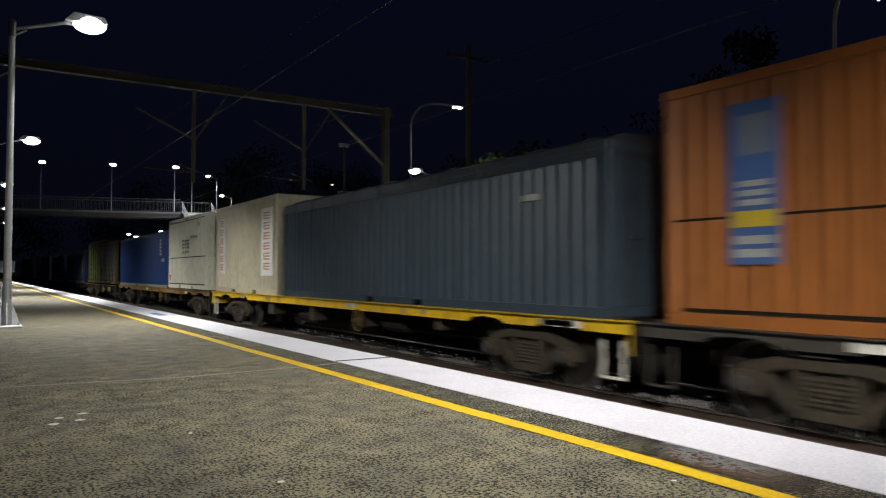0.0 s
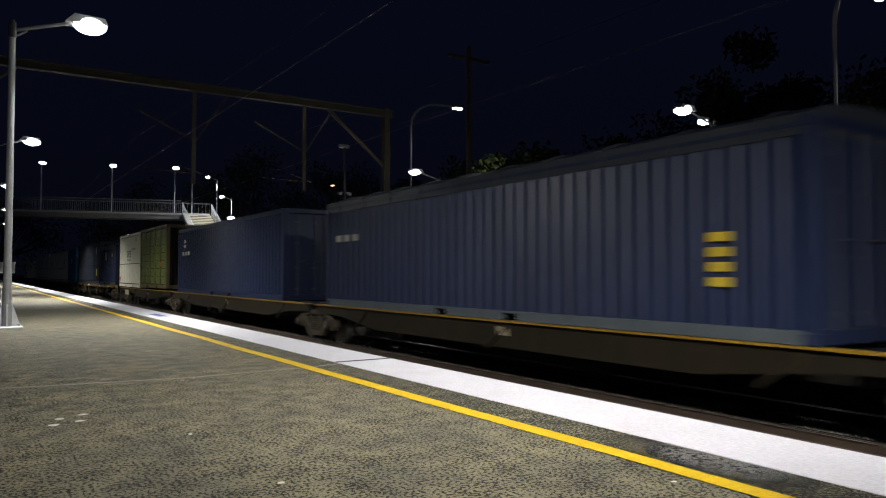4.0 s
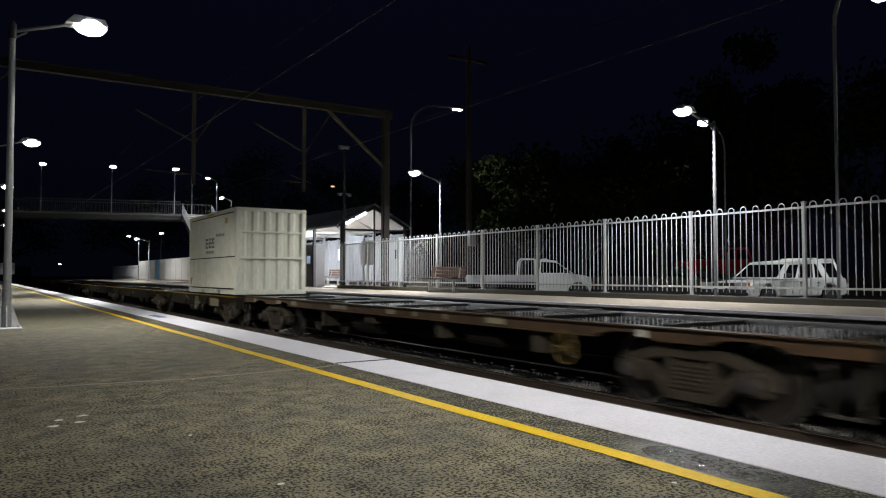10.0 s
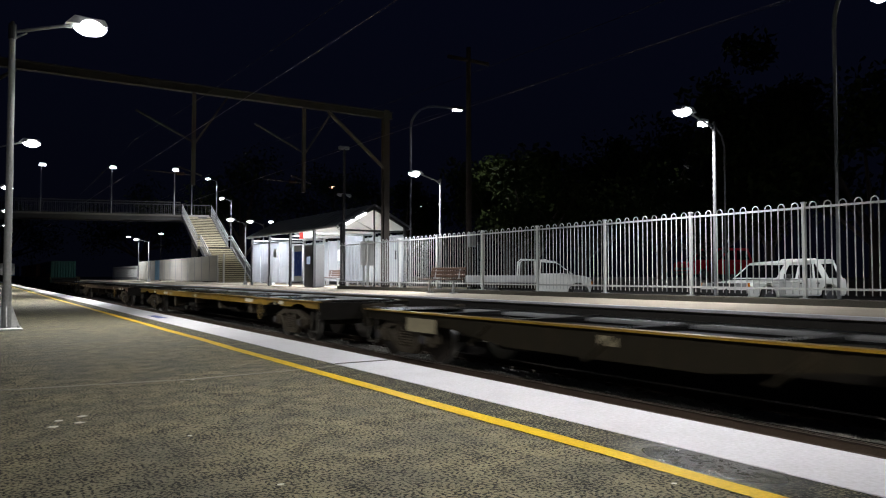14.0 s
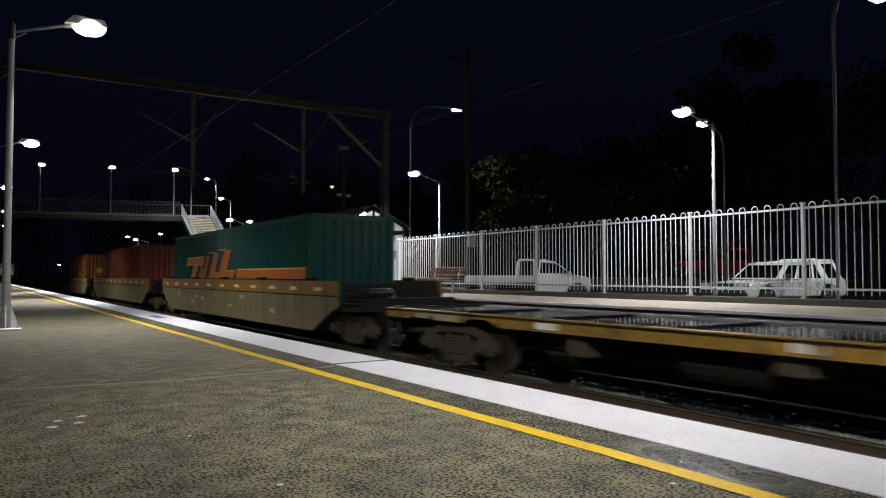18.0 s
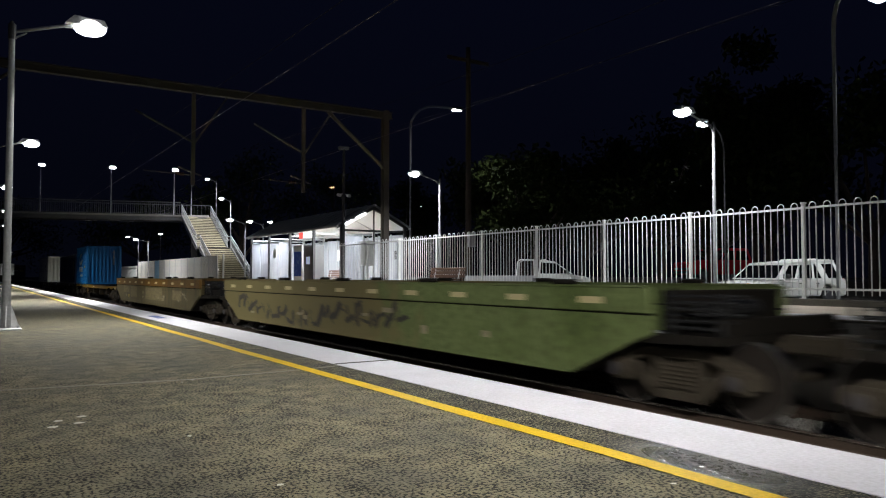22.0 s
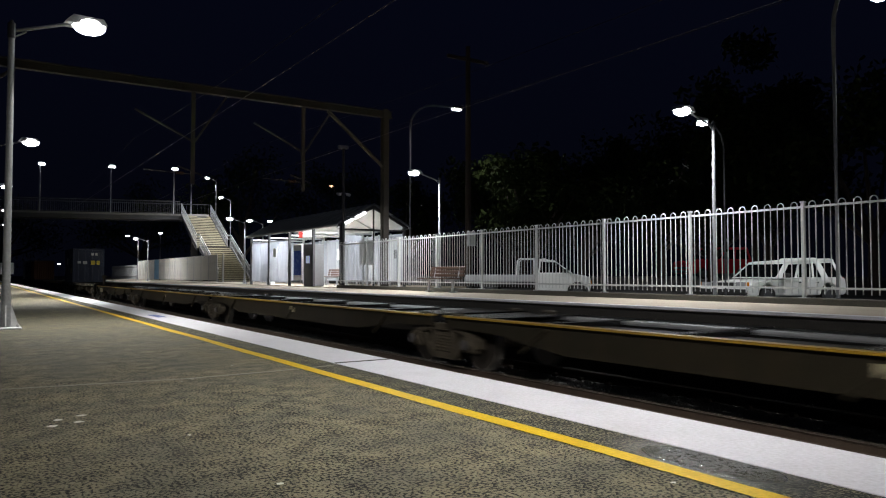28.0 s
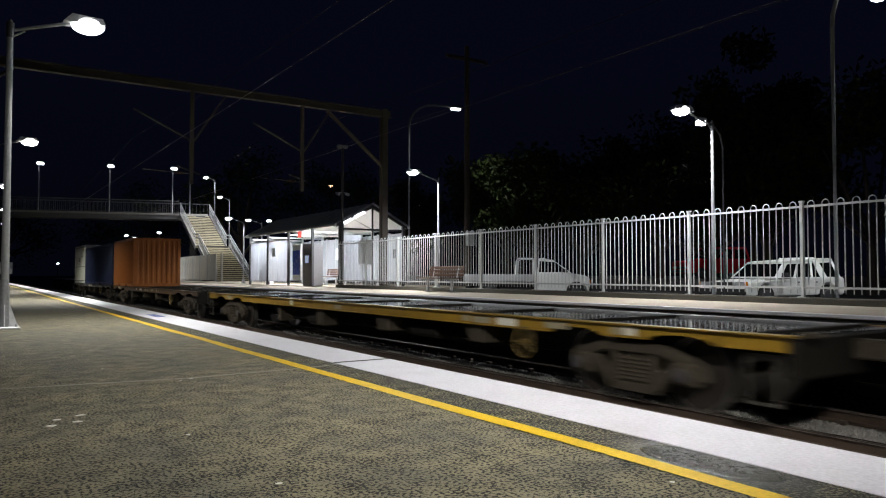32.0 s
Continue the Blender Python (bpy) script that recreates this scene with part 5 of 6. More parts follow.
def skeletal_unit(b0, b1, deck, first, last, seed):
    """One platform of an articulated skeletal wagon: deep side plates with an amber top edge between shared bogies."""
    rng = random.Random(seed)
    mid, half = (b0 + b1) / 2, (b1 - b0) / 2
    lo, hi = -half - (1.5 if first else -.25), half + (1.5 if last else -.25)
    t = mover("skeletal_wagon", "articulated skeletal container wagon with deep grimy side plates", "railway wagon", mid, 0, "wagons of the freight train")
    for s in (-1, 1):
        bm = bmesh.new()
        prism(bm, [(lo, deck - .04), (hi, deck - .04), (hi, deck - .22), (half - 1.7, deck - .26), (half - 3.4, deck - .46), (-half + 3.4, deck - .46), (-half + 1.7, deck - .26), (lo, deck - .22)], s * 1.13 - .02, s * 1.13 + .02, "x")
        part("side_plate", bm, SKEL, t)
        part("top_flange", boxes((s * 1.13 - .09, s * 1.13 + .09, lo, hi, deck - .04, deck - .008)), SILLS["flange"] if s < 0 else WET_DECK, t, "amber painted top edge" if s < 0 else "wet dark top edge")
        for yy in (-half + 2.5, 0, half - 2.5):
            bm = bmesh.new()
            tube(bm, (s * 1.16, yy - .5, deck - .1), (s * 1.16, yy + .1, deck - .5), .03, n=6)
            part("stiffener", bm, SKEL, t)
    part("centre_beam", boxes((-.28, .28, lo, hi, deck - .5, deck - .14), (-.4, .4, lo, hi, deck - .14, deck - .11)), UNDERFRAME, t)
    n_ = int((hi - lo) / 2.2)
    for i in range(n_ + 1):
        part("cross_arm", shared("cross_arm|%.2f" % deck, lambda: boxes((-1.1, 1.1, -.09, .09, deck - .16, deck - .02)), WET_DECK), None, t, "wet dark cross arm", at=(0, lo + .12 + i * (hi - lo - .24) / n_, 0))
    for y_ in (lo, hi - 1.25):
        part("end_plate", boxes((-1.02, 1.02, y_ + .02, y_ + 1.23, deck - .02, deck - .006)), WET_DECK, t, "wet steel end plate")
    part("walkway", boxes((.35, .95, lo + .2, hi - .2, deck - .1, deck - .07)), WET_DECK, t, "ribbed walkway plate")
    for i in range(int((hi - lo - .6) / .24)):
        part("walkway_rib", shared("walkway_rib|%.2f" % deck, lambda: boxes((.62, .98, -.04, .04, deck - .07, deck - .035)), GALV), None, t, at=(0, lo + .4 + i * .24, 0))
    for s in (-1, 1):
        for yy in (lo + .3, hi - .3):
            part("twistlock", shared("twistlock|%.2f" % deck, lambda: rounded(boxes((-.1, .1, -.1, .1, deck - .02, deck + .035)), .02), BOGIE_MAT), None, t, at=(s * 1.1, yy, 0))
    bogie(t, b0 - mid)
    if last:
        bogie(t, b1 - mid)
    for fl, e, y_ in ((first, -1, lo), (last, 1, hi)):
        if fl:
            part("headstock", boxes((-1.22, 1.22, y_ - .06, y_ + .06, deck - .4, deck - .02)), SKEL, t)
            part("coupler", shared("coupler", lambda: rounded(boxes((-.12, .12, -.45, .45, .75, .98), (-.2, .2, .25, .45, .7, 1.02)), .03), BOGIE_MAT), None, t, at=pose(0, y_ + e * .35, 0, 0, 0, 0 if e > 0 else 180))
            part("data_plate", boxes((-1.26, -1.225, y_ - e * 2.4 - .5, y_ - e * 2.4 + .5, deck - .38, deck - .12)), CREAM_PLATE, t, "cream data plate")
            for s in (-1, 1):
                part("step", shared("step", lambda: boxes((-.015, .015, -.2, -.17, .3, .8), (-.015, .015, .17, .2, .3, .8), (-.03, .03, -.2, .2, .28, .31)), SILLS["grey"]), None, t, at=(s * 1.2, y_ - e * .35, 0))
    part("data_plate", boxes((-1.157, -1.152, -.5, -.2, deck - .26, deck - .12)), CREAM_PLATE, t, "cream data plate")
    part("brake_cylinder", shared("brake_cylinder", lambda: cyl_y(-.45, .45, .17), UNDERFRAME), None, t, at=(-.7, half - 3.2, .6))
    if last and seed > 79:
        bm = bmesh.new()
        tube(bm, (-.9, hi - 1.1, deck - .05), (-.9, hi - 1.1, deck + .5), .07, n=10)
        tube(bm, (-.9, hi - 1.1, deck + .5), (-.9, hi - 1.1, deck + .72), .15, .12, n=12)
        part("brake_stand", bm, BOGIE_MAT, t, "dull grey brake stand")
    if first:
        part("hand_brake_wheel", shared("hand_brake_wheel", spoked_wheel, CREAM_PLATE), None, t, "cream spoked hand brake wheel", at=(-1.26, 3.2 - half, .66))
        part("brake_bracket", shared("brake_bracket", lambda: boxes((-.03, .03, -.08, .08, 0, .5)), UNDERFRAME), None, t, at=(-1.12, 3.2 - half, .5))
    return t


WELL_GREY = material("dusty_grey_well_paint", (0.12, 0.1, 0.044), .55, second=(0.045, 0.036, 0.02), grain=14, stain=1.2, amount=.75, streak=1)
WELL_BROWN = material("rust_brown_top_band", (0.16, 0.08, 0.008), .55, second=(0.063, 0.035, 0.021), grain=14, stain=1.2, amount=.6, streak=1)
BLACK_GRAFFITI = material("black_spray_paint", (0.03, 0.028, 0.025), .6, amount=.3)


def well_wagon(q0, q1, paint, band, label, seed, graffiti=0):
    """A well wagon: deep smooth sides with sloped ends between two bogies, machinery on the end platforms."""
    rng = random.Random(seed)
    mid, half = (q0 + q1) / 2, (q1 - q0) / 2
    t = mover("well_wagon", label, "railway wagon", mid, 0, "wagons of the freight train")
    for s in (-1, 1):
        bm = bmesh.new()
        prism(bm, [(-half, 1.21), (half, 1.21), (half, .98), (half - .25, .9), (half - 1.45, .36), (-half + 1.45, .36), (-half + .25, .9), (-half, .98)], s * 1.42 - .03, s * 1.42 + .03, "x")
        part("side_wall", bm, paint, t)
        part("top_band", rounded(boxes((s * 1.42 - .06, s * 1.42 + .04, -half, half, 1.235, 1.56)), .012), band, t)
        part("top_rail", boxes((s * 1.42 - .07, s * 1.42 + .07, -half + .1, half - .1, 1.56, 1.585)), paint, t)
        part("dark_seam", boxes((s * 1.42 - .02, s * 1.42 + .02, -half, half, 1.21, 1.235)), UNDERFRAME, t)
        for i in range(5):
            part("stacking_guide", shared("stacking_guide", lambda: rounded(boxes((-.09, .09, -.22, .22, 1.585, 1.66)), .02), UNDERFRAME), None, t, at=(s * 1.4, -half + 1.6 + i * (2 * half - 3.2) / 4, 0))
    for i in range(11):
        yy = -half + 1 + i * (2 * half - 2) / 10
        part("reflector", boxes((-1.486, -1.4805, yy - .22, yy + .22, 1.34, 1.43)), REFLECTOR, t, "cream reflector strip")
    for i in range(8):
        w, yy, z0 = rng.choice((.1, .2, .3, .4)), rng.uniform(-half + 1.6, half - 2.4), rng.uniform(.6, 1.0)
        part("data_plate", boxes((-1.454, -1.4505, yy, yy + w, z0, z0 + rng.uniform(.06, .16))), CREAM_PLATE, t)
    part("floor", boxes((-1.39, 1.39, -half + 1.5, half - 1.5, .36, .42)), UNDERFRAME, t)
    for e in (-1, 1):
        bm = bmesh.new()
        prism(bm, [(e * (half - 1.5), .4), (e * (half - .3), 1.0), (e * (half + .9), 1.0), (e * (half + .9), .9), (e * (half - .3), .86), (e * (half - 1.5), .36)], -1.36, 1.36, "x")
        part("end_platform", bm, UNDERFRAME, t)
        bm = boxes((-1.2, 1.2, e * half - .06, e * half + .06, 1.0, 1.52), (-1.25, 1.25, e * (half + .8) - .05, e * (half + .8) + .05, .95, 1.2))
        part("end_bulkhead", rounded(bm, .02), UNDERFRAME, t)
        gear = material("oily_brake_gear", (0.025, 0.025, 0.026), .22, .3, amount=.4)
        rods = [("brake_pipe", (-1.3, e * (half + .1), 1.08 + .075 * k), (-1.3 + .25 * (k % 3), e * (half + .9), 1.08 + .075 * k), .025) for k in range(6)]
        rods += [("air_tank", (-1.0, e * (half + .35), 1.2), (-.2, e * (half + .35), 1.2), .17), ("valve_body", (-1.05, e * (half + .7), 1.32), (-.4, e * (half + .7), 1.32), .1),
                 ("grab_post", (-1.3, e * (half + .2), 1.0), (-1.3, e * (half + .2), 1.55), .03), ("grab_post", (-1.3, e * (half + .9), 1.0), (-1.3, e * (half + .9), 1.5), .03)]
        for nm, p0, p1, r_ in rods:
            bm = bmesh.new()
            tube(bm, p0, p1, r_, n=12 if r_ > .05 else 6)
            part(nm, bm, gear, t)
        part("coupler", shared("coupler", lambda: rounded(boxes((-.12, .12, -.45, .45, .75, .98), (-.2, .2, .25, .45, .7, 1.02)), .03), BOGIE_MAT), None, t, at=pose(0, e * (half + 1.25), 0, 0, 0, 0 if e > 0 else 180))
        bogie(t, e * (half + .05))
    for i in range(graffiti):
        bm = bmesh.new()
        yy, zz = (-half + 2.0 + i * (2 * half - 4.2) / graffiti if graffiti < 5 else half - 2.2 - i * .68), rng.uniform(.6, .9)
        pts = [(-1.452, yy + .9 * k / 7 + rng.uniform(-.2, .2), zz + rng.uniform(-.22, .3)) for k in range(6)]
        for a, b in zip(pts, pts[1:]):
            w = rng.uniform(.05, .1)
            bm.faces.new([bm.verts.new(p) for p in ((-1.4515, a[1] - w, a[2]), (-1.4515, b[1] - w, b[2] - w), (-1.4515, b[1] + w, b[2]), (-1.4515, a[1] + w, a[2] + w))])
        part("paint_scrawl", bm, BLACK_GRAFFITI if paint is not WELL_GREY else CREAM_PLATE, t, "sprayed paint scrawl")
    return t


# ---- containers ----
ROD_STEEL = material("dull_lock_rod_steel", (0.05, 0.055, 0.075), .5, .3, grain=30, amount=.4)


def corr_y(x, y0, y1, z0, z1, depth, pitch, side):
    """A corrugated sheet in the plane x, waves along y. side: the way in which it bulges."""
    vs, fs = [], []
    k = max(1, round((y1 - y0) / pitch))
    p = (y1 - y0) / k
    prof = []
    for i in range(k):
        for f, d in ((0, 0), (.34, 0), (.48, 1), (.86, 1)):
            prof.append((y0 + (i + f) * p, x - side * depth * d))
    prof.append((y1, x))
    for yy, xx in prof:
        vs += [(xx, yy, z0), (xx, yy, z1)]
    for i in range(len(prof) - 1):
        a = 2 * i
        fs.append((a, a + 2, a + 3, a + 1) if side > 0 else (a, a + 1, a + 3, a + 2))
    return vs, fs


def sheet_mesh(name, vs, fs, mat):
    me = bpy.data.meshes.new(name)
    me.from_pydata([tuple(v) for v in vs], [], fs)
    me.materials.append(mat)
    return me


def container(q0, length, height, base, mat, style, label, trim=None, tarp=None, end="ribs", marks=(), pocket=True, foot=None):
    """A shipping container. q0: its near end. style: corr, line (pale half-height seam) or slat (boarded bays)."""
    t = mover("shipping_container", label, "container", q0, base, "containers of the freight train")
    w, trim = 1.219, trim or mat
    key = "%s|%.2f|%.2f|" % (style, length, height)

    def get(nm, make):
        k = (key + nm, mat.name)
        if k not in CACHE:
            CACHE[k] = make()
        return CACHE[k]
    for s in (-1, 1):
        if style == "slat":
            bays = 5 if length < 8 else 9
            bw = (length - .3) / bays
            for b in range(bays):
                y0 = .15 + b * bw
                part("bay_post", get("bay_post", lambda: mesh_of("bay_post", boxes((-.04, .04, -.09, .09, .16, height - .12)), trim)), None, t, at=(s * (w - .03), y0, 0))
                for r in range(7):
                    z0, dz = .2 + r * (height - .36) / 7, (height - .36) / 7
                    part("board", get("board|%.2f" % bw, lambda: mesh_of("board", rounded(boxes((-.02, .02, .1, bw - .1, 0, dz - .028)), .01), mat)), None, t, at=pose(s * (w - .06), y0, z0, 0, 2 * s, 0))
            part("inner_wall", boxes((s * (w - .16) - .01, s * (w - .16) + .01, .1, length - .1, .16, height - .12)), UNDERFRAME, t)
        else:
            part("side_wall", get("side%d" % s, lambda: sheet_mesh("side_wall", *corr_y(s * (w - .012), .12, length - .12, .15, height - .1, .05 if style == "corr" else .06, .28, s), mat)), None, t)
        part("top_rail", get("top%d" % s, lambda: mesh_of("top_rail", rounded(boxes((s * (w - .03) - .03, s * (w - .03) + .03, .12, length - .12, height - .12, height)), .008), trim)), None, t)
        def rail():
            rows, yy = [], [.12, length - .12]
            if pocket:
                c = length / 2
                yy = [.12, c - 1.2, c - .84, c + .84, c + 1.2, length - .12]
            xo, xi = s * (w - .005), s * (w - .075)
            bm = bmesh.new()
            pts = [(yy[0], .15), (yy[0], 0)]
            for j in range(1, len(yy) - 1, 2):
                pts += [(yy[j], 0), (yy[j], .115), (yy[j + 1], .115), (yy[j + 1], 0)]
            pts += [(yy[-1], 0), (yy[-1], .15)]
            prism(bm, pts, min(xo, xi), max(xo, xi), "x")
            return mesh_of("bottom_rail", bm, foot or trim)
        part("bottom_rail", get("bot%d" % s, rail), None, t)
        for yy in (0, length):
            e = 1 if yy else -1
            part("corner_post", get("post", lambda: mesh_of("corner_post", rounded(boxes((-.08, .08, -.06, .06, .12, height - .12)), .01), trim)), None, t, at=(s * (w - .08), yy - e * .06, 0))
            for zz in (0, height - .12):
                part("corner_casting", get("casting", lambda: mesh_of("corner_casting", rounded(boxes((-.085, .085, -.09, .09, -.003, .123)), .012), trim)), None, t, at=(s * (w - .081), yy - e * .085, zz))
        if style == "line":
            def dashes():
                return sheet_mesh("seam", *corr_y(s * (w - .012 + .004), .12, length - .12, height * .437 - .016, height * .437 + .016, .06, .28, s), UNDERFRAME)
            part("seam", get("seam%d" % s, dashes), None, t, "dark broken seam at half height")
            # shadow line above the bottom rail, put in as a near-black strip
            part("base_shadow_strip", get("strip%d" % s, lambda: mesh_of("base_shade_line", boxes((s * (w - .002) - .004, s * (w - .002) + .004, .25, length - .25, .165, .205)), UNDERFRAME)), None, t)
    # ends
    for yy, e in ((0, -1), (length, 1)):
        if e < 0 and end == "doors":
            for s in (-1, 1):
                d = part("door", get("door%d" % s, lambda: mesh_of("door", rounded(boxes((min(0, s * 1.06) + .004, max(0, s * 1.06) - .004, .035, .075, .16, height - .14)), .01), mat)), None, t)
                for xx in (.28, .8):
                    bm = bmesh.new()
                    tube(bm, (s * xx, .01, .14), (s * xx, .01, height - .14), .02, n=8)
                    tube(bm, (s * xx, 0, 1.1), (s * (xx - .24), -.01, 1.12), .014, n=6)
                    for zz in (.3, .9, 1.6, height - .4):
                        box(bm, s * xx - .06, s * xx + .06, -.005, .035, zz, zz + .05)
                    part("lock_rod", bm, ROD_STEEL, d, "dull dark lock rod")
        else:
            def endw():
                vs, fs = corr_y(0, -1.06, 1.06, .15, height - .12, .045, .28 if end in ("corr", "open") else .42, 1)
                # open end: the opening's shade is a near-black sheet set back inside
                inset = .4 if end == "open" else .03
                vs = [(v[1], yy - e * inset + e * v[0], v[2]) for v in vs]
                return sheet_mesh("end_wall", vs, [f if e > 0 else f[::-1] for f in fs], UNDERFRAME if end == "open" else mat)
            part("end_wall", get("end%d%s" % (e, end), endw), None, t)
            if end == "ribs" and e < 0:
                for zz in (height * .42, height * .72):
                    part("end_rail", get("erail", lambda: mesh_of("end_rail", rounded(boxes((-1.06, 1.06, -.005, .05, -.035, .035)), .01), mat)), None, t, at=(0, 0, zz))
        part("end_sill", get("sill", lambda: mesh_of("end_sill", boxes((-1.06, 1.06, -.05, .05, 0, .16)), trim)), None, t, at=(0, yy - e * .06, 0))
        part("end_header", get("header", lambda: mesh_of("end_header", boxes((-1.06, 1.06, -.05, .05, 0, .12)), trim)), None, t, at=(0, yy - e * .06, height - .12))
    if tarp:
        bm = bmesh.new()
        prism(bm, [(-1.21, height - .2), (-1.225, height + .02), (-.9, height + .13), (0, height + .2), (.9, height + .13), (1.225, height + .02), (1.21, height - .2)], .02, length - .02, "y")
        part("tarpaulin", bm, tarp, t, "dark tarpaulin cover over the open top")
        for i in range(int(length / 1.2)):
            bm = bmesh.new()
            bent_tube(bm, [(x_, .6 + i * 1.2, z_) for x_, z_ in ((-1.24, height - .22), (-1.235, height + .03), (-.9, height + .145), (0, height + .215))], .018, 5)
            part("tarpaulin_bow", bm, tarp, t)
    else:
        part("roof", get("roof", lambda: mesh_of("roof", boxes((-1.19, 1.19, .1, length - .1, height - .03, height - .012)), mat)), None, t)
    part("floor", get("floor", lambda: mesh_of("floor", boxes((-1.15, 1.15, .12, length - .12, .1, .15)), UNDERFRAME)), None, t)
    for face, a, b, z0, z1, mm, nm, lb in marks:
        if face == "slant":
            bm = bmesh.new()
            lean = (.8 if nm == "swoosh" else .3) * (z1 - z0)
            prism(bm, [(a, z0), (b, z0), (b - lean, z1), (a - lean, z1)], -w - .008, -w - .004, "x")
        elif face == "arc":
            bm = bmesh.new()
            cy, cz, ro = (a + b) / 2, (z0 + z1) / 2, (z1 - z0) / 2
            ang = [radians(72 + i * 20) for i in range(14)]
            out = [(cy - ro * 2.3 * math.cos(g), cz + ro * (math.sin(g) + .25 * math.cos(g))) for g in ang]
            inn = [(cy - ro * 1.75 * math.cos(g), cz + ro * (.52 * math.sin(g) + .28 * math.cos(g))) for g in ang][::-1]
            prism(bm, out + inn, -w - .008, -w - .004, "x")
        elif face == "side":
            bm = boxes((-w - .002, -w, a, b, z0, z1) if nm == "letter_panel" else (-w - .01, -w - .0055, a, b, z0, z1))
        else:
            bm = boxes((a, b, -.03, -.024, z0, z1))
        part(nm, bm, mm, t, lb)
    return t


def paint(name, c, s=None, amount=.45, rough=.38, gloss=.28):
    return material(name, c, rough, second=s, grain=12, stain=1.4, amount=amount, streak=1, bump=.12, gloss=gloss)


P_ORANGE = paint("faded_orange_paint", (0.322, 0.112, 0.028), (0.182, 0.070, 0.028))
P_SLATE = paint("slate_blue_paint", (0.045, 0.066, 0.088), (0.02, 0.03, 0.037), .5)
P_CREAM = paint("dirty_cream_paint", (0.5, 0.47, 0.35), (.3, .26, .18))
P_WHITE = paint("off_white_paint", (0.71, 0.71, 0.6), (.5, .47, .34), .35, .32, .5)
P_BLUE = paint("mid_blue_paint", (0.006, 0.03, 0.125), (0.005, 0.014, 0.045))
P_SKY = paint("bright_blue_paint", (0.007, 0.15, 0.42), (0.006, 0.085, 0.27), .25)
P_TEALBLUE = paint("petrol_blue_paint", (0.006, 0.085, 0.18), (0.014, 0.056, 0.098))
P_NAVY = paint("dark_navy_paint", (0.016, 0.024, 0.062), (0.012, 0.014, 0.026))
P_CHAR = paint("charcoal_blue_paint", (0.027, 0.034, 0.055), (0.018, 0.021, 0.03))
P_GREEN = paint("pale_olive_green_paint", (0.085, 0.125, 0.03), (0.03, 0.075, 0.015), .7)
P_SLAT_POST = paint("rusty_olive_bay_posts", (0.085, 0.07, 0.035), (0.05, 0.03, 0.015), .6)
P_SAGE = paint("pale_sage_rail_paint", (0.24, 0.24, 0.2), (0.12, 0.11, 0.08))
P_GREY = paint("blue_grey_paint", (0.084, 0.098, 0.112), (0.042, 0.049, 0.056))
P_TEAL = paint("teal_green_paint", (0.002, 0.052, 0.044), (0.002, 0.03, 0.026), .4)
P_BROWN = paint("red_oxide_paint", (0.125, 0.021, 0.007), (0.055, 0.013, 0.006))
P_RUST = paint("rust_orange_paint", (0.29, 0.095, 0.018), (0.11, 0.034, 0.009))
TARP = material("dark_tarpaulin", (0.035, 0.04, 0.05), .4, grain=10, stain=2, amount=.4, bump=.3)
PALE_MARK = material("pale_marking", (0.385, 0.385, 0.350), .5, amount=.3)
WHITE_MARK = material("white_marking", (0.6, 0.6, 0.58), .5, amount=.3)
GREEN_MARK = material("dark_green_marking", (0.07, 0.1, 0.08), .6, amount=.4)
GREY_MARK = material("grey_marking", (0.22, 0.23, 0.22), .6, amount=.3)
YELLOW_MARK = material("yellow_marking", (0.55, 0.4, 0.03), .5, amount=.3)
ORANGE_MARK = material("orange_marking", (0.33, 0.085, 0.006), .5, amount=.3)
CREAM_MARK = material("cream_yellow_marking", (0.5, 0.4, 0.14), .5, amount=.3)
FADED_MARK = material("faded_orange_lettering", (0.45, 0.24, 0.1), .5, amount=.4)
RED_MARK = material("red_marking", (0.4, 0.05, 0.03), .5, amount=.3)
BLUE_MARK = material("blue_marking", (0.06, 0.12, 0.3), .5, amount=.3)
F20, F40, F48, HC, STD = 6.058, 12.192, 14.63, 2.896, 2.591


def stack(y0, y1, z0, z1, n, m, face="side", nm="marking", lb=""):
    """A column of small bars: lettering too small to read."""
    h = (z1 - z0) / n
    return [(face, y0, y1, z0 + i * h, z0 + i * h + h * .62, m, nm, lb) for i in range(n)]


def row(y0, y1, z0, z1, n, m, face="side"):
    d = (y1 - y0) / n
    return [(face, y0 + i * d, y0 + i * d + d * .62, z0, z1, m, "marking", "") for i in range(n)]


def glyph(y0, y1, z0, z1, m):
    """A letter-like mark: a stem with three arms."""
    h = (z1 - z0) / 5
    return [("side", y1 - .07, y1, z0, z1, m, "marking", "")] + [("side", y0, y1 - .07, z0 + k * h, z0 + (k + 1) * h, m, "marking", "") for k in (0, 2, 4)]


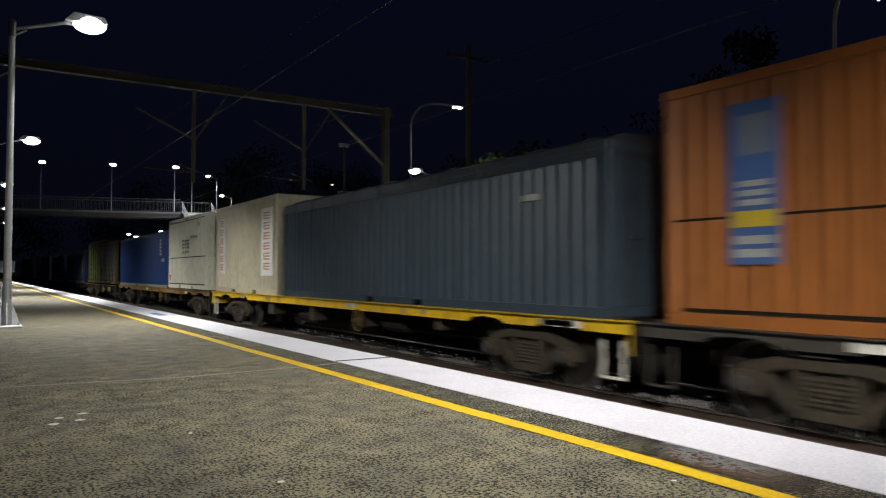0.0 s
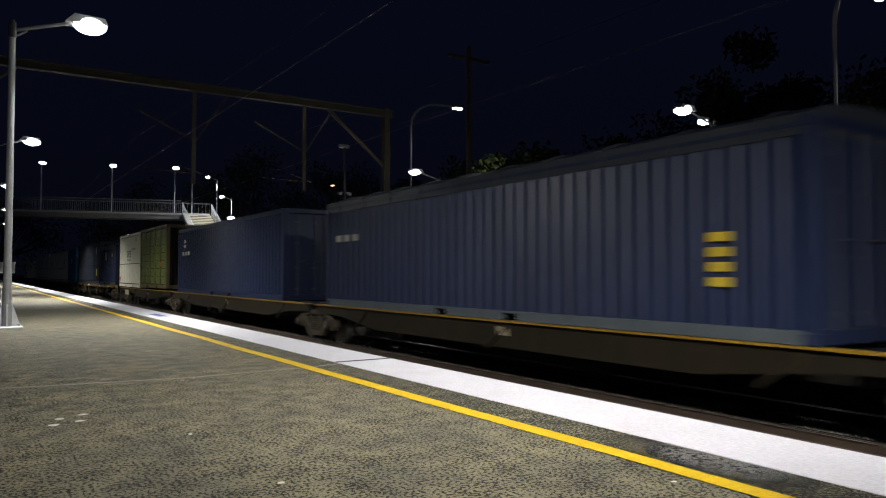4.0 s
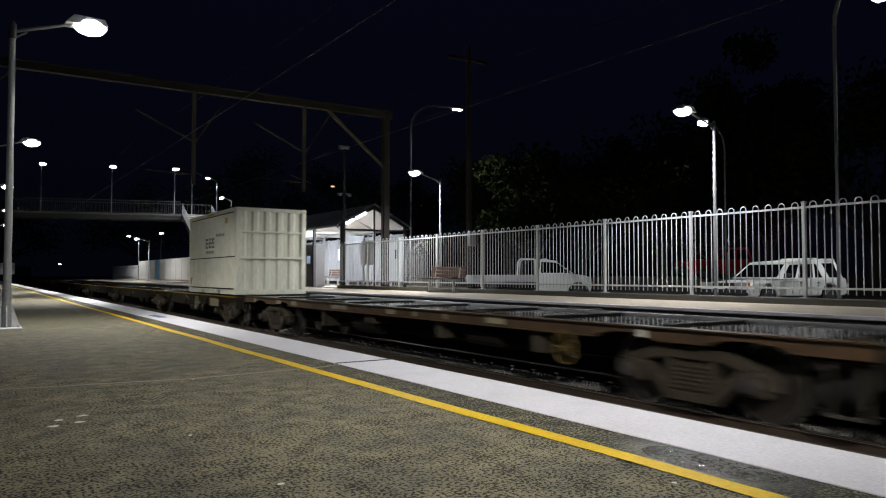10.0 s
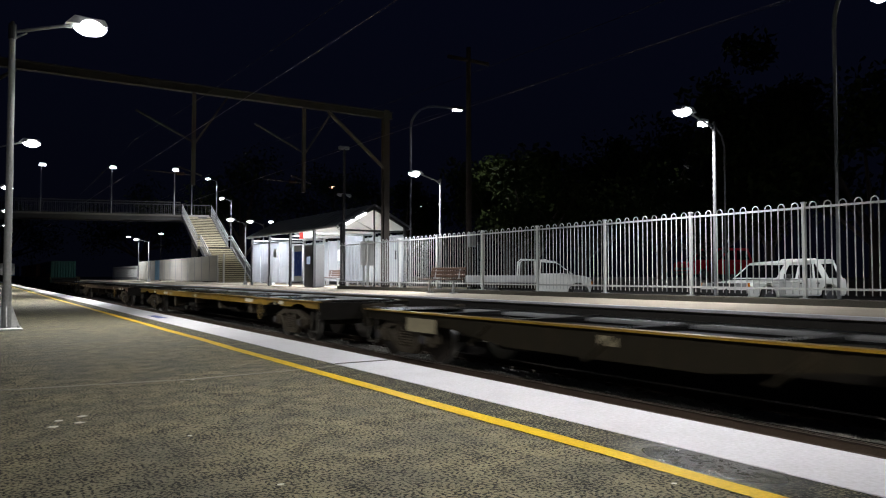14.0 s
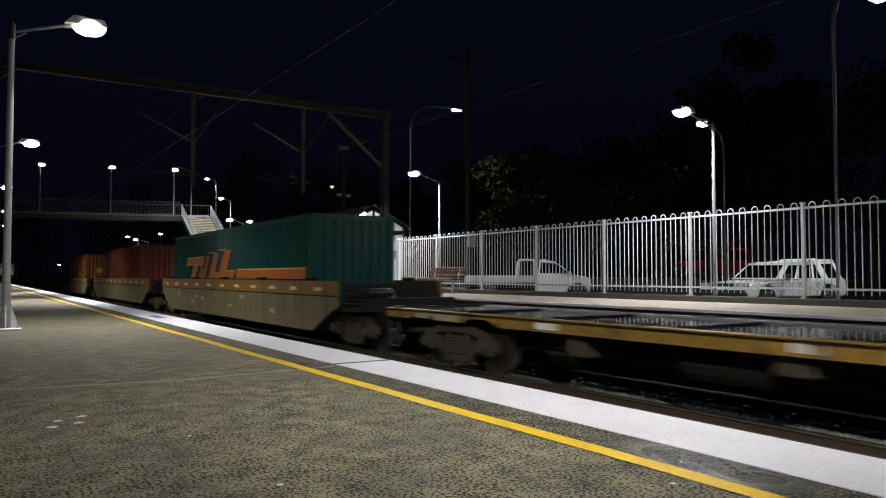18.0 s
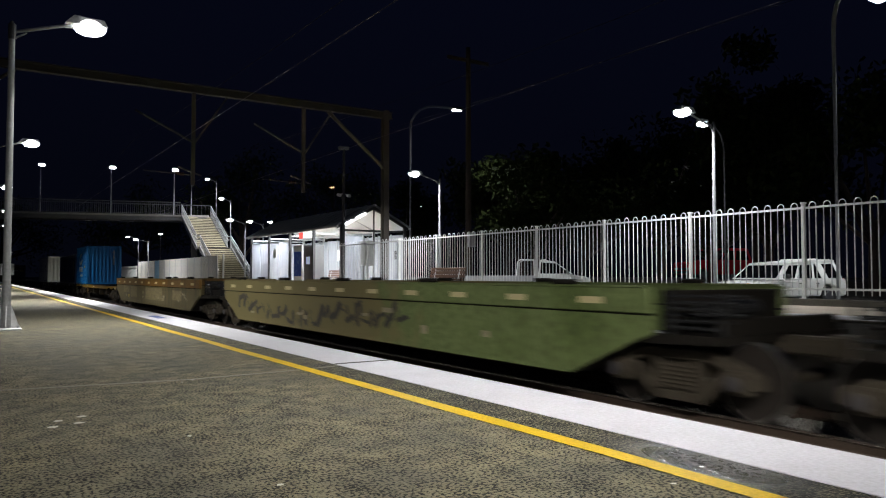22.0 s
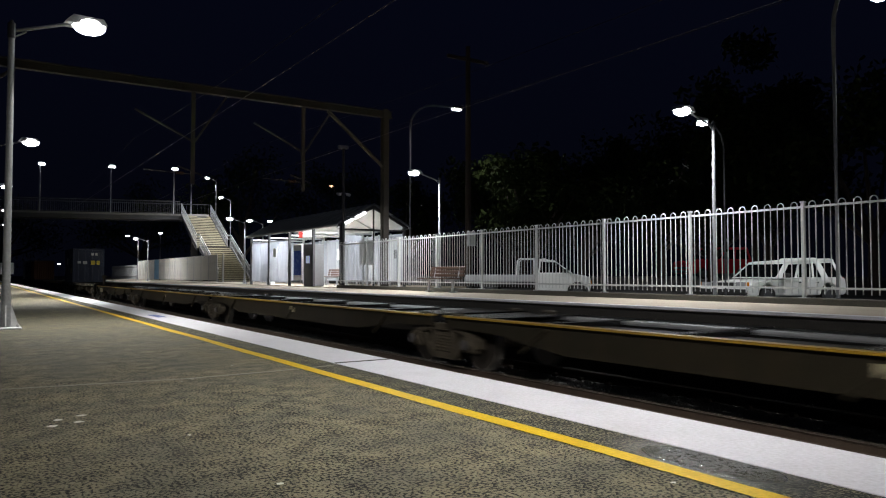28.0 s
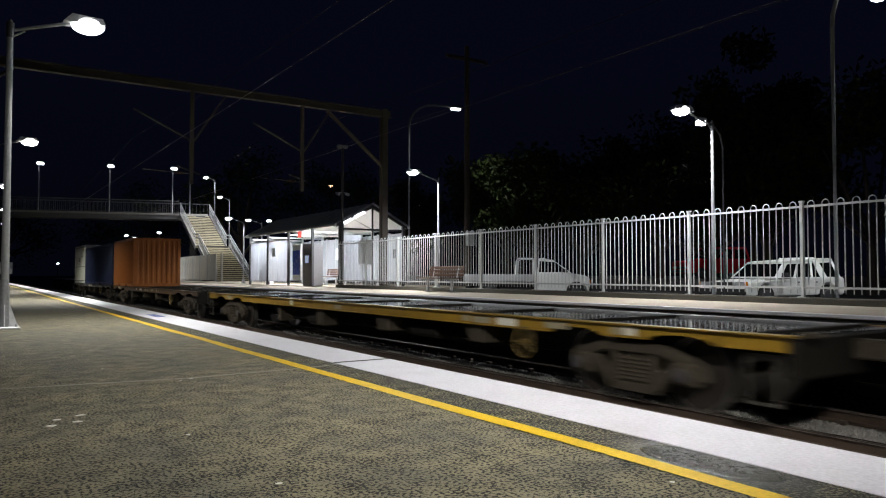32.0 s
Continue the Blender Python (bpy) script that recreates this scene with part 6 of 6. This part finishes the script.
def white_box(q, label, base=1.08, plain=False):
    mk = [("side", 2.6, 3.5, HC - .1, HC - .03, YELLOW_MARK, "label_plate", "yellow label plate"), ("side", 5.55, 5.85, HC - .1, HC - .04, YELLOW_MARK, "label_plate", "")]
    if not plain:
        mk += [("side", 5.62, 5.76, .3, .5, RED_MARK, "marking", ""), ("side", 5.56, 5.82, .5, .55, RED_MARK, "marking", "")]
    for y_ in (3.6, 3.2, 2.8):
        mk += glyph(y_ - .24, y_, 1.62, 1.98, GREEN_MARK)
    mk += row(2.6, 3.7, 1.42, 1.53, 3, GREY_MARK) + row(1.35, 2.45, 2.0, 2.1, 3, GREY_MARK) + [("side", .95, 1.2, 2.42, 2.6, YELLOW_MARK, "label_plate", "ochre label plate")]
    mk += [("side", .3, 5.76, HC - .165, HC - .14, UNDERFRAME, "top_seam", "dark seam under the top rail")]
    return container(q, F20, HC, base, P_WHITE, "line", label, end="ribs", marks=mk)


container(-6.2, F40, HC, 1.08, P_ORANGE, "line", "faded orange shipping container with a blue lettering panel",
          marks=[("side", 10.66, 11.3, .72, 2.55, BLUE_MARK, "letter_panel", "blue lettering panel with pale bars")] + stack(10.74, 11.22, .8, 1.1, 2, PALE_MARK) + [("side", 10.7, 11.26, 1.14, 1.32, YELLOW_MARK, "marking", "")]
          + stack(10.78, 11.18, 1.38, 1.7, 3, PALE_MARK) + row(10.8, 11.2, 1.95, 2.4, 2, GREY_MARK))
container(6.95, F40, 2.45, 1.08, P_SLATE, "corr", "slate blue open-top container with a tarpaulin cover", tarp=TARP, end="doors", marks=row(1.4, 2.1, 1.75, 1.85, 1, PALE_MARK))
container(19.7, F20, HC, 1.08, P_CREAM, "corr", "dirty cream shipping container with red lettering columns", end="corr",
          marks=[m_ for k_ in range(6) for m_ in glyph(.6, 1.12, .72 + k_ * .3, .93 + k_ * .3, FADED_MARK) + glyph(5.2, 5.5, .72 + k_ * .3, .93 + k_ * .3, FADED_MARK)]
          + [("side", .34, 1.36, .55, 2.55, WHITE_PANEL, "letter_panel", "white lettering panel"), ("side", 5.0, 5.62, .6, 2.5, WHITE_PANEL, "letter_panel", "white lettering panel")])
white_box(27.08, "off-white shipping container with a dark seam and faint lettering")
container(33.25, F40, STD, 1.02, P_BLUE, "corr", "mid blue shipping container with a pale bottom rail", foot=P_SAGE, end="corr", marks=row(.8, 1.4, 1.2, 1.35, 2, PALE_MARK) + stack(1.4, 1.7, 1.5, 2.3, 5, PALE_MARK))
container(47.15, 5.95, STD, 1.05, P_GREY, "slat", "blue-grey container with slatted bay sides", trim=P_SLAT_POST, end="open", marks=stack(5.35, 5.65, 1.0, 2.2, 8, PALE_MARK) + [("side", 5.1, 5.35, .3, .5, ORANGE_MARK, "marking", "")])
container(53.3, 5.95, HC, 1.05, P_GREEN, "slat", "pale olive green container with slatted bay sides", trim=P_SLAT_POST, end="open")
container(61.4, F40, 2.42, .96, P_NAVY, "corr", "dark navy open-top container with yellow door marks under a tarpaulin", tarp=TARP, foot=P_GREY, end="doors", marks=stack(.5, .98, .45, 2.05, 6, YELLOW_MARK, "end") + stack(1.0, 1.2, .6, 1.9, 9, YELLOW_MARK) + row(8.5, 9.0, 1.9, 2.0, 1, PALE_MARK))
container(76.4, F40, 2.42, .96, P_NAVY, "corr", "dark navy open-top container under a dark tarpaulin", tarp=TARP, foot=P_GREY, end="doors", marks=row(10.5, 11.8, 1.5, 1.65, 3, PALE_MARK) + stack(1.0, 1.3, .6, 1.3, 4, YELLOW_MARK) + stack(.75, .9, .6, 2.0, 8, PALE_MARK, "end"))
container(91.55, F40, STD, .96, P_NAVY, "corr", "dark navy shipping container with pale lettering", end="doors", marks=row(10.3, 11.6, 1.5, 1.65, 3, PALE_MARK) + stack(10.9, 11.2, 1.8, 2.2, 2, PALE_MARK))
container(106.0, 5.95, HC, 1.05, P_GREEN, "slat", "weathered green container with slatted bay sides", trim=P_SLAT_POST, end="open", marks=[("side", 1.0, 1.5, 1.0, 1.2, ORANGE_MARK, "marking", ""), ("end", .2, .6, 1.0, 1.5, ORANGE_MARK, "marking", "")])
white_box(112.02, "off-white shipping container with a dark seam and grey lettering", 1.0)
container(119.65, F20, 2.42, 1.05, P_NAVY, "corr", "dark navy open-top container with a pale square sign", tarp=TARP, end="doors", marks=[("side", 3.3, 3.9, 1.55, 2.05, PALE_MARK, "sign", "pale square sign"), ("side", 1.0, 1.35, 1.7, 1.95, YELLOW_MARK, "sign", "yellow sign")])
container(126.2, F40, HC, 1.05, P_CHAR, "line", "charcoal grey shipping container with a yellow plate", end="corr", marks=[("side", .9, 1.35, .55, 1.0, YELLOW_MARK, "sign", "yellow plate")] + row(9.8, 11.2, 2.3, 2.42, 3, GREY_MARK) + row(1.2, 2.0, 2.0, 2.5, 1, GREY_MARK))
container(139.35, F20, HC, .99, P_TEALBLUE, "corr", "petrol blue shipping container with a pale sign", trim=P_TEALBLUE, end="doors", marks=[("side", 2.7, 3.3, 1.6, 2.05, PALE_MARK, "sign", "pale sign"), ("side", .6, .8, 1.3, 1.6, YELLOW_MARK, "sign", "yellow sign")])
for q_ in (145.47, 151.57, 157.67):
    white_box(q_, "off-white shipping container coupled in a long pale row", .99, True)
for q_ in (164.85, 171.1, 177.22):
    white_box(q_, "off-white shipping container on an amber flat wagon", 1.09, True)
white_box(204.3, "lone off-white shipping container with ribbed end wall", 1.06)
container(342.65, F48, HC, .42, P_TEAL, "corr", "long teal container with orange swoosh in a well wagon", end="corr",
          marks=[("side", .3, 6.1, 1.2, 1.46, ORANGE_MARK, "stripe", "orange stripe"), ("side", .3, 6.1, 1.465, 1.5, YELLOW_MARK, "stripe", "")]
          + [("slant", a_, a_ + w_, 1.2, z_, ORANGE_MARK, "swoosh", "slanted orange emblem block") for a_, w_, z_ in
             ((11.2, .7, 1.75), (9.95, .38, 2.0), (10.5, .35, 2.0), (8.75, .7, 2.08), (7.45, .8, 2.15), (6.5, 1.0, 1.42), (8.1, .7, 1.42))]
          + [("slant", 10.3, 12.6, 1.72, 1.96, ORANGE_MARK, "swoosh", "long slanted orange emblem bar"), ("slant", 9.9, 10.9, 1.2, 1.34, ORANGE_MARK, "swoosh", "")]
          + [("slant", a_, a_ + w_, z_, z_ + .035, YELLOW_MARK, "swoosh", "") for a_, w_, z_ in ((10.1, 2.4, 1.97), (10.4, 2.3, 1.69), (6.3, 1.2, 1.43), (8.6, .85, 2.09), (7.3, .9, 2.16))])
container(364.8, F40, HC, .42, P_BROWN, "corr", "red oxide shipping container sunk in a well wagon", end="corr",
          marks=[("side", 11.2, 11.75, 1.3, 2.55, BLUE_MARK, "letter_panel", "blue lettering panel")] + stack(11.25, 11.7, 1.35, 2.5, 4, PALE_MARK) + stack(.75, .95, 1.2, 2.6, 10, PALE_MARK, "end"))
container(385.9, F40, HC, .42, P_RUST, "corr", "rust orange container with large yellow emblem blocks", end="corr",
          marks=[("slant", 9.15, 9.6, 1.2, 2.42, CREAM_MARK, "emblem", "pale yellow emblem block"), ("slant", 8.1, 9.1, 2.2, 2.42, CREAM_MARK, "emblem", ""), ("slant", 8.45, 9.12, 1.72, 1.9, CREAM_MARK, "emblem", ""),
                 ("slant", 6.75, 7.2, 1.3, 2.36, CREAM_MARK, "emblem", "pale yellow emblem block"), ("slant", 5.75, 6.8, 2.22, 2.42, CREAM_MARK, "emblem", ""), ("slant", 5.6, 6.05, 2.0, 2.25, CREAM_MARK, "emblem", ""),
                 ("slant", 3.9, 4.35, 1.2, 2.36, CREAM_MARK, "emblem", "pale yellow emblem block"), ("slant", 3.4, 4.75, 2.24, 2.42, CREAM_MARK, "emblem", ""), ("side", 2.9, 3.2, 1.2, 1.42, CREAM_MARK, "emblem", ""),
                 ("side", .3, 12, 1.5, 1.53, UNDERFRAME, "seam", ""),
                 ("end", -.45, -.05, 1.5, 1.85, YELLOW_MARK, "sign", "yellow sign"), ("end", .1, .95, 1.7, 1.8, PALE_MARK, "sign", "")] + stack(.9, 1.25, 1.6, 2.6, 6, GREY_MARK))
container(457.75, F20, HC, 1.07, P_SKY, "corr", "bright blue shipping container with a white emblem", end="corr",
          marks=[("arc", 2.2, 4.2, 1.5, 2.36, WHITE_MARK, "emblem", "white crescent emblem")]
          + row(2.2, 4.2, .95, 1.32, 6, WHITE_MARK) + row(2.2, 3.5, .58, .74, 6, WHITE_MARK) + [("side", .75, 1.15, 1.25, 1.42, YELLOW_MARK, "label_plate", "yellow plate")] + stack(.6, .72, 1.5, 2.6, 11, PALE_MARK, "end"))
container(464.8, F40, 2.42, 1.02, P_NAVY, "corr", "dark navy open-top container with yellow marks", tarp=TARP, end="doors", marks=stack(1.1, 1.28, .6, 1.9, 8, YELLOW_MARK))
white_box(490.35, "off-white shipping container with a vent in its end wall", .99)
white_box(496.45, "off-white shipping container on a skeletal wagon", .99)
container(574.8, F20, HC, 1.08, P_CHAR, "corr", "charcoal shipping container with doors, pale and yellow signs", end="doors",
          marks=[("side", 3.4, 4.15, 1.55, 2.1, PALE_MARK, "sign", "pale sign")] + stack(5.5, 5.62, 1.0, 2.4, 7, PALE_MARK) + [("side", .9, 1.25, .75, 1.2, YELLOW_MARK, "sign", ""), ("side", 1.9, 2.05, 2.2, 2.6, PALE_MARK, "sign", "")]
          + [("end", .18, .5, 1.5, 1.85, YELLOW_MARK, "sign", "yellow sign"), ("end", .62, .86, 1.5, 1.85, YELLOW_MARK, "sign", ""), ("end", -.45, -.12, 1.55, 1.8, PALE_MARK, "sign", ""), ("end", -.85, -.6, 1.6, 1.8, PALE_MARK, "sign", "")]
          + row(.2, .8, 2.3, 2.5, 2, PALE_MARK, "end"))
container(619.55, F20, STD, 1.07, P_RUST, "corr", "rust orange shipping container with a ribbed end", end="corr")
container(626.2, F40, STD, 1.05, P_NAVY, "corr", "dark navy shipping container", end="corr")
white_box(638.6, "off-white shipping container near the train's tail", 1.05)

for i, (b0, b1, dk, sl, em) in enumerate(((-10.6, 4.1, 1.08, "grey", 0), (8.9, 23.7, 1.08, "yellow", 0), (28.8, 43.45, 1.05, "patchy", 0), (120.8, 135.7, 1.05, "amber", 0), (142.8, 159.6, .99, "patchy", 0),
                                          (166.4, 180.8, 1.09, "flange", 0), (186.6, 201.0, 1.06, "rust", 1), (272.1, 290.0, 1.06, "flange", 1), (298.2, 315.05, 1.06, "rust", 1), (321.65, 336.3, 1.06, "patchy", 1),
                                          (446.3, 461.2, 1.07, "flange", 0), (468.0, 485.3, 1.02, "rust", 0), (564.0, 578.6, 1.08, "grey", 0), (585.25, 602.6, 1.06, "flange", 1), (608.7, 623.3, 1.06, "rust", 0),
                                          (628.6, 643.4, 1.05, "grey", 0))):
    flat_wagon(b0, b1, dk, sl, 40 + i, em, next((q for q in (14.5, 34.5, 126.8, 149.8, 172.0, 327.0, 456.6, 569.8) if b0 < q < b1), 0))
for n_, pack in enumerate(((48.4, 59.25, 74.55, 89.6, 105.1, 116.3), (205.8, 216.6, 229.5, 242.4, 255.2, 265.85), (491.5, 502.4, 517.55, 532.9, 548.15, 559.25))):
    for i in range(5):
        skeletal_unit(pack[i], pack[i + 1], (.96, 1.0, .97)[n_], i == 0, i == 4, 70 + n_ * 5 + i)
well_wagon(340.6, 358.4, WELL_GREY, WELL_BROWN, "dusty grey well wagon with a brown top band", 91, 0)
well_wagon(361.7, 379.5, WELL_GREY, WELL_BROWN, "dusty grey well wagon carrying a red container", 92, 0)
well_wagon(382.8, 400.5, WELL_GREY, WELL_BROWN, "dusty grey well wagon with yellow scrawls", 93, 2)
well_wagon(403.8, 421.6, two_tone_material(), MATS["green_and_tan_wagon_paint"], "empty well wagon in faded green and tan with black scrawls", 94, 15)
last_well = well_wagon(424.7, 442.6, WELL_GREY, WELL_BROWN, "empty dusty grey well wagon with pale tan patches", 95, 1)
TAN_PATCH = material("speckled_tan_patch", (.24, .2, .1), .6, second=(.08, .07, .045), grain=14, stain=7, amount=.8)
for y0_, y1_, z0_, z1_ in ((439.75, 440.4, .82, 1.19), (438.75, 439.7, .85, 1.15), (436.6, 438.3, .62, 1.18), (431.0, 434.5, .6, 1.15), (427.5, 429.0, .7, 1.1)):
    part("tan_patch", boxes((-1.4535, -1.4505, y0_ - 433.65, y1_ - 433.65, z0_, z1_)), TAN_PATCH, last_well, "speckled tan patch of worn paint")
part("plate", boxes((-1.456, -1.4505, 438.7 - 433.65, 438.95 - 433.65, .6, .73)), YELLOW_MARK, last_well, "yellow plate")


def motions():
    """The whole train runs towards the camera at one steady speed."""
    for ob, q, z in MOVERS:
        walk(ob, [(t, pose(TRACK, q - SPEED * t, RAIL + z)) for t in (0, 16, 32)])


motions()
